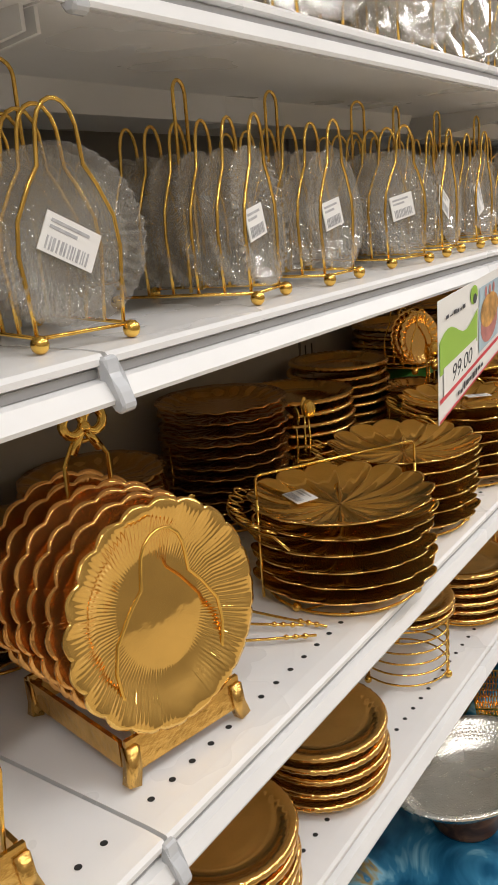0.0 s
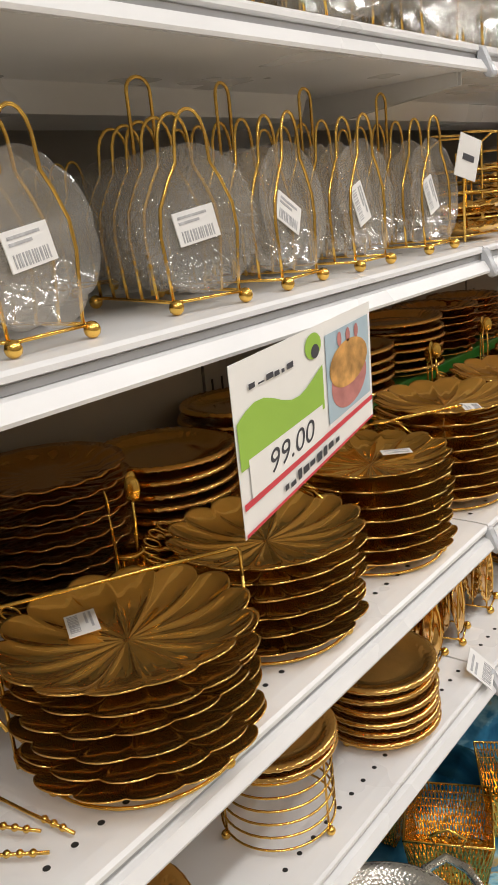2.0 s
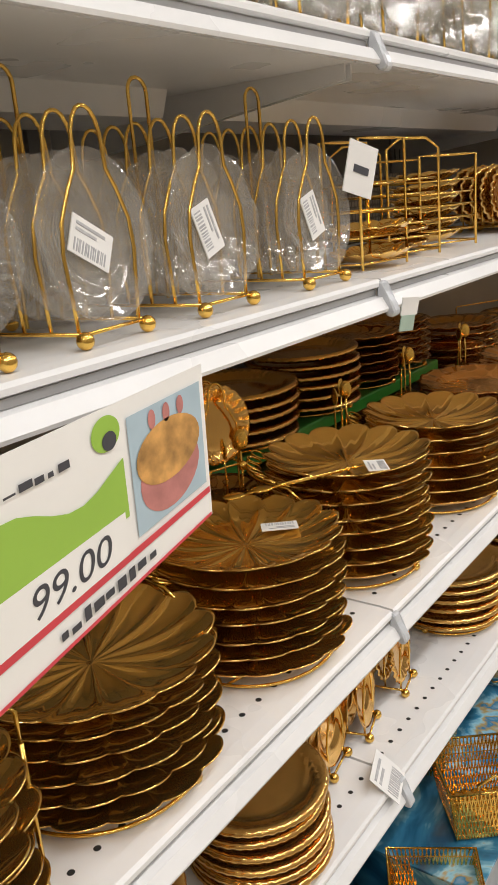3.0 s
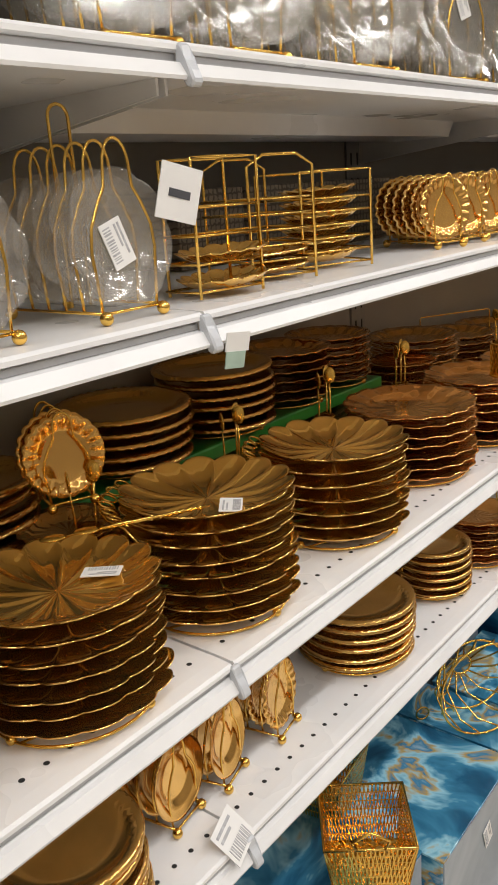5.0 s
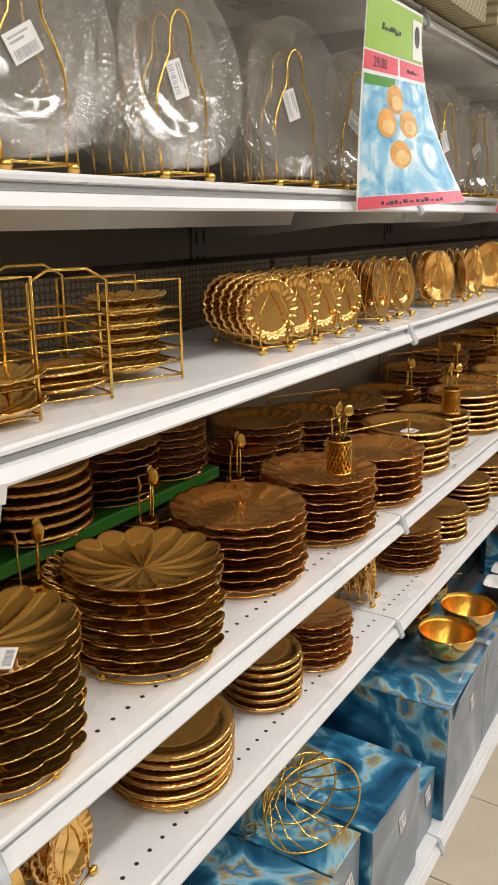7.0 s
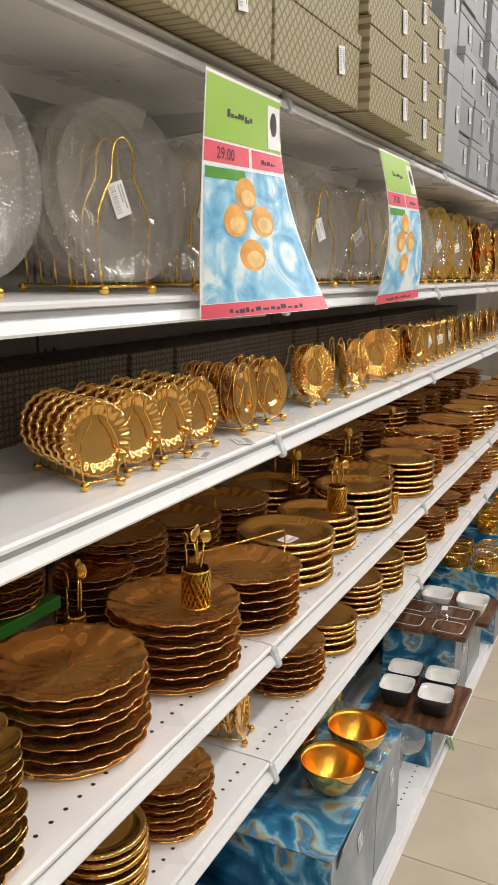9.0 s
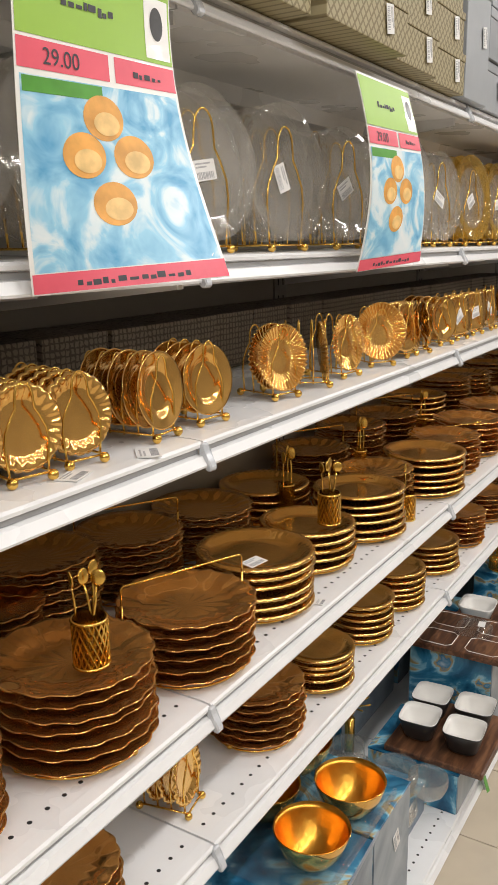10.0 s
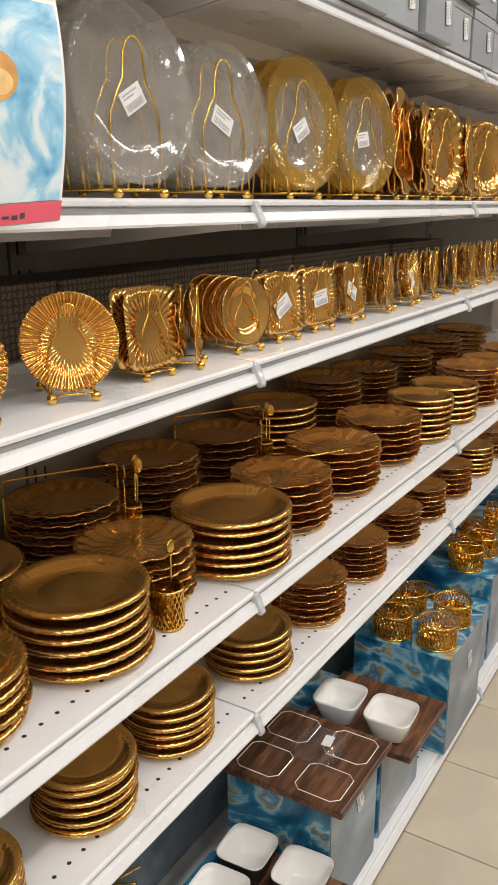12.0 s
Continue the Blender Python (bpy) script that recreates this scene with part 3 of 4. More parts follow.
def rack_master(n, pitch, tall, size, name="dish_rack", label="gold wire dish rack with rounded loops and ball feet"):
    """A wire rack: the plates stand one behind another along y; the front loop is at y = 0."""
    rk = empty(name, label, "dish rack", "wire dish racks")
    depth = (n - 1) * pitch
    w = 0.034 * size
    for sx in (-1, 1):
        part("rail", tube(bmesh.new(), [(sx * w, -0.008, .010), (sx * w, depth + 0.01, .010)], .0015), WIRE, rk, smooth=True)
        for yy in (-.006, depth + .008):
            part("foot", ball(bmesh.new(), (sx * w, yy, .0062), .0062), WIRE, rk, smooth=True)
    part("cross_bar", tube(bmesh.new(), [(-w, -.006, .010), (w, -.006, .010)], .0015), WIRE, rk, smooth=True)
    for k in range(n):
        pts = [(-a * size, k * pitch, b * size) for a, b in LOOP] + [(a * size, k * pitch, b * size) for a, b in reversed(LOOP)]
        part("loop", tube(bmesh.new(), pts, .0015), WIRE, rk, smooth=True)
    if tall:
        top = (0.150 + tall) * size
        yy = depth * 0.55
        pts = [(-.011, yy, .010)] + [(-.011 * math.cos(math.pi * q / 8), yy, top - .011 + .011 * math.sin(math.pi * q / 8)) for q in range(9)] + [(.011, yy, .010)]
        part("handle", tube(bmesh.new(), pts, .0016), WIRE, rk, smooth=True)
    return rk


def ribs(n, d):
    return lambda a, s: d * math.cos(n * a) * (1.0 if s > 0.55 else 0.0) * s


def smallplate(kind):
    o = {"sun": lobes(40, 0.03), "leaf": lobes(7, 0.10), "round": None, "wave": lobes(9, 0.07)}[kind]
    rp = {"sun": ribs(40, 0.0036), "leaf": lambda a, s: 0.0015 * s * math.cos(7 * a), "round": ribs(90, 0.0004), "wave": lambda a, s: 0.002 * s * math.sin(9 * a)}[kind]
    return dish([0.003, 0.034, 0.040, 0.044, 0.056, 0.068, 0.072], [0, 0, .0008, .004, .007, .010, .0115], o, rp, n=240 if kind == "sun" else 96, thick=.0022)


GLASSES = {k: mesh_of("crystal_plate", smallplate(k), GLASS if k == "sun" else GLASS_PLAIN, True) for k in ("sun", "leaf", "round", "wave")}
GOLDS = {k: mesh_of("gold_saucer", smallplate(k), GOLD_ROPE, True) for k in ("sun", "leaf", "round", "wave")}
RINGED = mesh_of("gold_ringed_saucer", dish([0.003, 0.040, 0.048, 0.053, 0.062, 0.068, 0.072], [0, 0, .001, .005, .008, .009, .006], lobes(22, .05), lambda a, s: .0016 * math.cos(22 * a) if s > .8 else 0, n=132), GOLD_ROPE, True)
SQUARE = mesh_of("gold_square_plate", dish([0.003, 0.034, 0.045, 0.056, 0.070], [0, 0, .003, .006, .010], lambda a: 1.0 / max(abs(math.cos(a)) ** 6 + abs(math.sin(a)) ** 6, 1e-6) ** (1 / 6) * 1.02, ribs(36, .0014), n=144), GOLD_ROPE, True)
FLUTED = mesh_of("crystal_charger", dish([0.003, 0.050, 0.055, 0.060, 0.074, 0.082, 0.092, 0.101, 0.104], [0, 0, .001, .004, .007, .009, .0115, .0135, .014], None, lambda a, s: .0005 * math.cos(90 * a) if s > .77 else 0, n=360, thick=.0026), GLASS, True)
RIPPLED = mesh_of("crystal_charger", dish([0.003, 0.060, 0.075, 0.090, 0.102], [0, .001, .004, .008, .011], lobes(5, .03), None, n=96, thick=.0026), GLASS_PLAIN, True)
GOLDRIM = mesh_of("gold_glass_charger", dish([0.003, 0.050, 0.055, 0.060, 0.074, 0.082, 0.092, 0.101, 0.104], [0, 0, .001, .004, .007, .009, .0115, .0135, .014], None, lambda a, s: .0005 * math.cos(90 * a) if s > .77 else 0, n=360, thick=.0026), GLASS_GOLD, True)
GOLDRIM.materials.append(GLASS)
for p in GOLDRIM.polygons:
    if p.center.to_2d().length < .068:
        p.material_index = 1


def filled(rack, at, mesh, n, pitch, size, radius, label, group, with_label=True, lean=6.0, skip=0):
    """Puts a rack at a pose with n plates standing in it, facing along its -y."""
    rk = copy_thing(rack, at)
    for k in range(skip, n):
        s = radius / 0.072 if mesh not in (FLUTED, RIPPLED, GOLDRIM) else radius / 0.104
        m = at @ pose(0, k * pitch + 0.010, 0.0115 + radius * 1.01, 90 - lean, 0, 0) @ pose(0, 0, 0, 0, 0, rng.uniform(0, 360) if mesh is not SQUARE else 0) @ Matrix.Diagonal((s, s, s, 1))
        if k > 2 or at.translation.x > 4.0 or at.translation.y > 0.2:
            far_plate(mesh, m)
            continue
        ob = tagged(new("plate", mesh), label, "plate", group)
        ob.matrix_basis = m
        if k == skip and with_label:
            lab_world = at @ pose(rng.uniform(-.006, .006), k * pitch + 0.0055, 0.0115 + radius * 0.95, -lean, 0, 0)
            paper, ink = LABEL[rng.randrange(4)]
            lab = part("price_label", paper, PAPER, ob, "white paper price label with barcode")
            lab.matrix_parent_inverse = ob.matrix_basis.inverted()
            lab.matrix_basis = lab_world
            part("barcode_print", ink, INK, lab)
    return rk


RACK6 = rack_master(6, .024, .034, 1.0)
RACK4 = rack_master(4, .022, 0.0, 0.9)
RACKS6, RACKS4 = rack_master(6, .022, .0, .70), rack_master(4, .022, .0, .74)
RACKBIG = rack_master(6, .026, 0.02, 1.18)
B, A = TOP["B"], TOP["A"]
ROW_GLASS = [(-.17, "sun", -10), (.014, "sun", -14), (.232, "sun", 12), (.365, "leaf", 3), (.526, "sun", -14), (.657, "round", 6), (.786, "wave", 2), (.942, "leaf", 0)]
for i, (x, kind, turn) in enumerate(ROW_GLASS):
    filled(RACK6, pose(x, .036, B, 0, 0, turn), GLASSES[kind], 6, .024, 1.0, .057, "clear pressed glass dessert plate with radial ribs" if kind == "sun" else "clear wavy glass dessert plate", "glass plates in racks")
for x in (-.1, .1, .28, .46, .62, .80):
    filled(RACK4, pose(x, .285, B, 0, 0, 5), GLASSES["sun"], 4,   .022, 0.9, .054, "clear pressed glass dessert plate with radial ribs", "glass plates in racks", False)
ROW_GOLD = [(1.595, RINGED, -24, 6, .046), (1.676, RINGED, -14, 5, .046), (1.758, RINGED, -12, 5, .046), (1.838, RINGED, -10, 5, .046), (1.982, GOLDS["round"], 4, 5, .049), (2.085, GOLDS["round"], -8, 4, .048), (2.290, GOLDS["sun"], -16, 2, .052), (2.430, GOLDS["sun"], 34, 1, .048),
            (2.529, GOLDS["sun"], -8, 1, .050), (2.676, GOLDS["sun"], -36, 1, .056), (2.83, SQUARE, -2, 2, .052), (2.925, GOLDS["wave"], 30, 2, .05), (3.055, GOLDS["round"], -14, 5, .050), (3.176, SQUARE, -10, 2, .049), (3.304, SQUARE, -10, 2, .049), (3.45, SQUARE, 2, 2, .049), (3.62, GOLDS["wave"], 10, 3, .05), (3.76, GOLDS["sun"], 6, 2, .05), (3.90, RINGED, 10, 3, .05), (4.05, GOLDS["round"], 12, 4, .05), (4.2, SQUARE, 6, 3, .05), (4.35, RINGED, 8, 4, .05), (4.5, GOLDS["wave"], 10, 4, .05), (4.68, RINGED, 8, 4, .05), (4.85, SQUARE, 8, 4, .05), (5.05, RINGED, 6, 4, .05), (5.25, RINGED, 6, 4, .05), (5.5, RINGED, 6, 4, .05)]
for x, me, turn, n, rad in ROW_GOLD:
    filled(RACKS6 if n > 4 else RACKS4, pose(x, .050, B, 0, 0, turn), me, n, .022, 1.0, rad, "gold plated saucer standing in a wire rack", "gold saucers in racks", x in (3.176, 3.304, 3.45, 3.76))
ROW_A = [(-.35, FLUTED, 6, .098), (-.1, FLUTED, 10, .098), (.15, RIPPLED, 10, .098), (.38, FLUTED, 8, .098), (.60, FLUTED, 12, .098), (.80, RIPPLED, 10, .098), (1.0, FLUTED, 10, .098), (1.165, FLUTED, 6, .104), (1.393, FLUTED, 8, .103), (1.655, FLUTED, 20, .103), (1.86, RIPPLED, 12, .098), (2.09, RIPPLED, 20, .098),
         (2.30, RIPPLED, 18, .100), (2.52, RIPPLED, 22, .095), (2.810, RIPPLED, 8, .106), (3.000, RIPPLED, 16, .096), (3.228, GOLDRIM, 14, .100), (3.475, GOLDRIM, 14, .100)]
for x, me, turn, r in ROW_A:
    filled(RACKBIG, pose(x, .052, A, 0, 0, -turn * 0.5), me, 3 if me is GOLDRIM else 5, .026, 1.18, r, "large gold tinted glass plate with fluted rim" if me is GOLDRIM else "large clear fluted glass plate in a gold rack", "large glass plates")
for x, me, turn, r in ((3.67, GOLDS["leaf"], -16, .10), (3.81, GOLDS["wave"], -24, .095), (3.95, RINGED, 14, .098), (4.12, GOLDS["leaf"], -20, .095), (4.3, RINGED, 30, .095), (4.5, GOLDS["leaf"], 40, .095), (4.75, RINGED, 40, .095), (5.0, RINGED, 40, .095), (5.3, RINGED, 40, .095)):
    filled(RACKBIG, pose(x, .06, A, 0, 0, -turn * 0.55), me, 5, .026, 1.18, r, "large gold plated scalloped plate in a rack", "large gold plates", False)
for x, turn in ((.975, 25), (1.06, 40), (1.17, 30), (2.045, 30)):
    filled(RACKS4, pose(x, .075, D, 0, 0, turn * .4), GOLDS["round"] if x < 1.1 else RINGED, 3, .022, .9, .047, "small gold saucer leaning in a wire rack", "gold saucers in racks", False)
filled(RACKS4, pose(.985, .215, C + .137, 0, 0, -20), RINGED, 2, .022, .9, .048, "small oval gold saucer standing on stacked plates", "gold saucers in racks", False)
RACKS6.matrix_basis, RACKS4.matrix_basis = pose(-.55, .05, B), pose(-.68, .05, B)
RACK6.matrix_basis, RACK4.matrix_basis, RACKBIG.matrix_basis = pose(-.42, .05, B), pose(-.42, .09, D), pose(-.62, .05, A)


# ---- small gold things ----
SPOON = bmesh.new()
tube(SPOON, [(0, 0, 0), (0.001, 0, .05), (0, 0, .10), (.001, 0, .125)], .0016)
ball(SPOON, (0, 0, .133), .009, 12)
for v in SPOON.verts:
    if v.co.z > .1245:
        v.co.y *= 0.25
        v.co.z = .133 + (v.co.z - .133) * 1.5
for zz in (.012, .022, .032):
    ball(SPOON, (0, 0, zz), .0032, 8)
SPOON = mesh_of("spoon", SPOON, WIRE, True)


def spoon(m, label="small gold dessert spoon with a knobbed handle"):
    ob = tagged(new("spoon", SPOON), label, "spoon", "gold spoons")
    ob.matrix_basis = m
    return ob


def pierced_cup(x, y, z, r=.021, h=.062, n=4, lift=.02):
    cup = empty("spoon_cup", "gold pierced metal cup holding small spoons", "cup", "spoon cups", pose(x, y, z))
    bm = bmesh.new()
    k = 18
    for i in range(6):
        for q in range(k):
            a0, a1 = TAU * (q + i * .5) / k, TAU * (q + i * .5 + 1) / k
            z0, z1 = .004 + i * (h - .008) / 6, .004 + (i + 1) * (h - .008) / 6
            am = (a0 + a1) / 2
            for a in (a0, a1):
                tube(bm, [(r * math.cos(a), r * math.sin(a), z0), (r * math.cos(am), r * math.sin(am), z1)], .0014, n=4)
    tagged(part("lattice", bm, WIRE, cup), kind="stuff")
    part("liner", dish([.001, r - .003, r - .002, r - .002], [.001, .001, .004, h], n=24), PIERCED, cup, smooth=True)
    for zz in (.003, h - .002):
        part("rim", tube(bmesh.new(), [(r * math.cos(TAU * q / 28), r * math.sin(TAU * q / 28), zz) for q in range(28)], .0022, True), WIRE, cup, smooth=True)
    for i in range(n):
        a = TAU * i / n + .5
        spoon(pose(x + .010 * math.cos(a), y + .010 * math.sin(a), z + .004 + lift * .3, 7 * math.sin(a) * -1, 9 * math.cos(a), 60 * i) @ Matrix.Diagonal((1, 1, .78 if h < .1 else 1.0, 1)))


pierced_cup(1.842, .062, TOPS[6] - .004)
pierced_cup(2.842, .052, C, n=1)
pierced_cup(2.525, .085, TOPS[9] - .006)
pierced_cup(.315, .222, C, n=4)
pierced_cup(.20, .24, C, n=3)
for x, y in ((.545, .20), (.995, .205), (1.255, .205), (1.505, .22), (1.745, .215), (2.63, .235), (2.97, .22), (3.40, .22)):
    pierced_cup(x, y, C, .015, .112, 3, .13)
for i, (x, y, rz) in enumerate(((.319, .045, 5), (.295, .044, 35), (.304, .065, 23))):
    spoon(pose(x, y, C + .005 + .002 * i, 90, 0, rz + 180))
for x, y, i in ((1.10, .095, 3), (1.07, .11, 3), (3.51, .10, 14)):
    spoon(pose(x - .06, y - .04, TOPS[i] + .001, 88, 0, 65 + 180), "gold serving spoon lying across stacked plates")

# upright scalloped plates on a pierced foot, at the start of shelf C
AT = pose(.090, .062, C, 0, 0, -11)
foot = empty("plate_easel", "pierced gold plate holder with splayed feet and a bow", "plate holder", at=AT)
for yy in (0.0, .15):
    bm = bmesh.new()
    extrude_x(bm, [(yy - .014, .014), (yy - .011, .043), (yy - .007, .043), (yy - .010, .014)], -.062, .062)
    part("apron", bm, PIERCED, foot, "pierced gold band")
    for sx in (-1, 1):
        bm = bmesh.new()
        tube(bm, [(sx * .057, yy - .009, .036), (sx * .058, yy - .011, .018), (sx * .062, yy - .013, .004)], .008, n=4)
        part("leg", bm, PIERCED, foot, smooth=True)
for sx in (-1, 1):
    part("side_rail", boxed(sx * .060 - .002, sx * .060 + .002, 0, .15, .014, .038), PIERCED, foot)
for k in range(6):
    pts = [(-a * 1.55, k * .026 - .004, .03 + b * 1.15) for a, b in LOOP] + [(a * 1.55, k * .026 - .004, .03 + b * 1.15) for a, b in reversed(LOOP)]
    part("loop", tube(bmesh.new(), pts, .0017), WIRE, foot, smooth=True)
part("handle", tube(bmesh.new(), [(-.022, .09, .03), (-.022, .09, .245), (-.012, .09, .262), (.012, .09, .262), (.022, .09, .245), (.022, .09, .03)], .0022), WIRE, foot, smooth=True)
bm = bmesh.new()
for sx in (-1, 1):
    tube(bm, [(sx * (.010 + .010 * math.cos(TAU * q / 14)), .088, .275 + .010 * math.sin(TAU * q / 14) + .004) for q in range(14)], .0045, True)
    tube(bm, [(0, .088, .275), (sx * .014, .088, .253)], .004)
ball(bm, (0, .087, .275), .006)
part("bow", bm, WIRE, foot, "matt gold ribbon bow", smooth=True)
EASEL = mesh_of("scalloped_charger", dish([.004, .042, .047, .062, .070, .078, .086, .092, .096], [0, .0005, 0, .001, .0055, .009, .0115, .0125, .0115], lobes(20, .045), lambda a, s: (.0003 * math.cos(120 * a) if .62 < s < .93 else 0) + (.0012 * math.cos(20 * a) if s > .9 else 0), n=480), COPPER, True)
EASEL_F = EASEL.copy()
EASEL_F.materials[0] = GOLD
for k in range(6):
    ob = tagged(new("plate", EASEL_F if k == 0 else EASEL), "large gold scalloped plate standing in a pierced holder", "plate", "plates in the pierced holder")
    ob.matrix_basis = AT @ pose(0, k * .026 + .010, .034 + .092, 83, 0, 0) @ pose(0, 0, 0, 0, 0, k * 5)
easel2 = copy_thing(foot, pose(-.145, .072, C, 0, 0, -10))

# ---- tiered stands on shelf B ----


def tier_stand(x, y, z, w, d, h, tiers, turn, n_plates, arch=0.0):
    st = empty("tiered_stand", "gold wire tiered stand with small plates and a paper tag", "plate stand", "tiered stands", pose(x, y, z, 0, 0, turn))
    for yy in (-d / 2, d / 2):
        pts = [(-w / 2, yy, .002), (-w / 2, yy, h), (-w / 4, yy, h + arch), (w / 4, yy, h + arch), (w / 2, yy, h), (w / 2, yy, .002)]
        part("frame", tube(bmesh.new(), pts, .0018, n=6), WIRE, st, smooth=True)
    for k in range(tiers):
        zz = .008 + k * h * .8 / tiers
        part("tier", tube(bmesh.new(), [(-w / 2, -d / 2, zz), (w / 2, -d / 2, zz), (w / 2 + .004, d / 2, zz), (-w / 2 - .004, d / 2, zz)], .0014, True), WIRE, st, smooth=True)
        if k < n_plates:
            ob = tagged(new("plate", PLATES["lotus"] if arch == 0 else PLATES["bead"]), "small gold plate lying in a wire tier", "plate", "plates in tiered stands")
            ob.matrix_basis = pose(x + .012, y, z + zz + .0015, 0, -3, turn) @ Matrix.Diagonal((.5, .44, .55, 1))
    return st


tier_stand(1.094, .068, B, .085, .050, .135, 4, -8, 2)
tier_stand(1.218, .105, B, .085, .10, .125, 6, -20, 2, .012)
tier_stand(1.336, .110, B, .105, .10, .118, 6, -20, 6, .0)
tag = empty("hang_tag", "white card hang tag with a printed code", "tag", at=pose(1.002, .022, B + .105, 4, 14, -8))
part("card", boxed(-.023, .023, -.0006, .0006, -.026, .022), PAPER, tag)
part("code_print", boxed(-.012, .012, -.0012, -.0007, -.006, .001), INK, tag)
tape = empty("tape_scrap", "torn pale green tape hanging from the shelf lip", "tape", at=pose(1.022, -.016, B - .030, 8, 6, -10))
part("strip", boxed(-.014, .014, -.0006, .0006, -.010, .008), PAPER, tape)
part("torn_end", boxed(-.013, .010, -.0012, .0, -.026, -.010), TAPE, tape, "crumpled green tape end")
for x, y, z, rz, w in ((1.915, .022, B + .0012, 35, 1.1), (1.80, .03, B + .0012, 10, 1.0), (2.36, .02, C + .0012, 0, .6)):
    ob = empty("shelf_card", "loose white price card lying on the shelf", "price card", "loose price cards", pose(x, y, z, -90, 0, rz) @ Matrix.Diagonal((w, 1, w, 1)))
    part("card", LABEL[1][0], PAPER, ob)
    part("barcode_print", LABEL[1][1], INK, ob)
ob = empty("shelf_card", "white barcode card hanging over the shelf lip", "price card", "loose price cards", pose(.985, .012, D + .006, -50, 0, 8) @ Matrix.Diagonal((1.2, 1, 1.7, 1)))
part("card", LABEL[1][0], PAPER, ob)
part("barcode_print", LABEL[1][1], INK, ob)

# patterned boxes along the back of shelf B
bm = boxed(-.072, .072, 0, .14, 0, .108, bevel=.002)
first = tagged(part("gift_box", bm, BROWNBOX), "grey-brown patterned cardboard box at the back of the shelf", "box", "patterned boxes on the shelf")
first.matrix_basis = pose(1.36, .30, B)
for k in range(1, 23):
    copy_thing(first, pose(1.36 + k * .148, .30 + .006 * math.sin(k * 5), B, 0, 0, math.sin(k * 3)))

# ---- boxes on the top shelf ----
F = TOP["F"]


def card_box(x0, x1, y0, y1, z0, z1, material, label, group, sticker=True, seam=True):
    bx = empty("gift_box", label, "box", group, pose((x0 + x1) / 2, y0, z0))
    w = (x1 - x0) / 2
    part("body", boxed(-w, w, 0, y1 - y0, 0, (z1 - z0) * .8, bevel=.0015), material, bx)
    part("lid", boxed(-w - .0015, w + .0015, -.0018, y1 - y0 + .0018, (z1 - z0) * .8, z1 - z0 - .001, bevel=.0015), material, bx)
    if sticker:
        paper, ink = LABEL[1]
        lab = part("price_label", paper, PAPER, bx, "white paper price label with barcode")
        lab.matrix_basis = pose(w * .45, -.003, (z1 - z0) * .5, 0, 90, 0)
        part("barcode_print", ink, INK, lab)
    return bx


OL = "olive gold patterned cardboard gift box"
for x0, x1, y0, h in ((.9, 1.2, -.03, .11), (1.21, 1.52, -.035, .11), (1.53, 1.86, -.04, .115), (1.87, 2.205, -.04, .115), (2.22, 2.50, -.055, .075), (2.51, 2.70, -.035, .075), (2.71, 2.90, -.02, .075)):
    z = F + .0005
    for lay in range(4 if h < .1 else 3):
        card_box(x0, x1, y0 + .004 * lay, y0 + .30, z, z + h, OLIVEBOX, OL, "olive gift boxes", lay < 2 or x0 > 2.2)
        z += h + .001
GR = "plain grey cardboard gift box with a price label"
for c, x0 in enumerate((2.92, 3.09, 3.25, 3.41, 3.57, 3.74, 3.91, 4.08, 4.25, 4.45, 4.65, 4.85, 5.05, 5.25)):
    z = F + .0005
    tall = c == 0
    for lay in range(2 if tall else 5):
        h = .26 if tall else .102
        dx = rng.uniform(-.004, .004)
        card_box(x0 + dx, x0 + .155 + dx, -.005 + rng.uniform(-.012, .008), .25, z, z + h, GREYBOX, GR, "grey gift boxes", True)
        z += h + .001

# ---- price signs ----


def sheet(parent, name, bend, material, lift, shape, label=""):
    """A flat printed shape laid on the bent card: shape is ('rect', u0, u1, v0, v1), ('oval', u, v, ru, rv) or ('wave', u0, u1, v0, v1)."""
    bm = bmesh.new()
    if shape[0] == "oval":
        _, u, v, ru, rv = shape
        rings = [[bm.verts.new(bend(u + ru * f * math.cos(TAU * k / 28), v + rv * f * math.sin(TAU * k / 28), lift)) for k in range(28)] for f in (1, .6, .2)]
        for i in range(2):
            for k in range(28):
                bm.faces.new((rings[i][k], rings[i][(k + 1) % 28], rings[i + 1][(k + 1) % 28], rings[i + 1][k]))
        bm.faces.new(rings[2])
    else:
        _, u0, u1, v0, v1 = shape
        nu, nv = max(2, int(abs(u1 - u0) / .012)), max(2, int(abs(v1 - v0) / .012))
        top = (lambda u: v1 + .010 * math.sin((u - u0) / (u1 - u0) * 7.0)) if shape[0] == "wave" else (lambda u: v1)
        g = [[bm.verts.new(bend(u0 + (u1 - u0) * i / nu, v0 + (top(u0 + (u1 - u0) * i / nu) - v0) * j / nv, lift)) for j in range(nv + 1)] for i in range(nu + 1)]
        for i in range(nu):
            for j in range(nv):
                bm.faces.new((g[i][j], g[i + 1][j], g[i + 1][j + 1], g[i][j + 1]))
    if lift == 0:
        bmesh.ops.recalc_face_normals(bm, faces=bm.faces)
        bm.normal_update()
        bmesh.ops.solidify(bm, geom=list(bm.faces), thickness=.0006)
    return part(name, bm, material, parent, label)


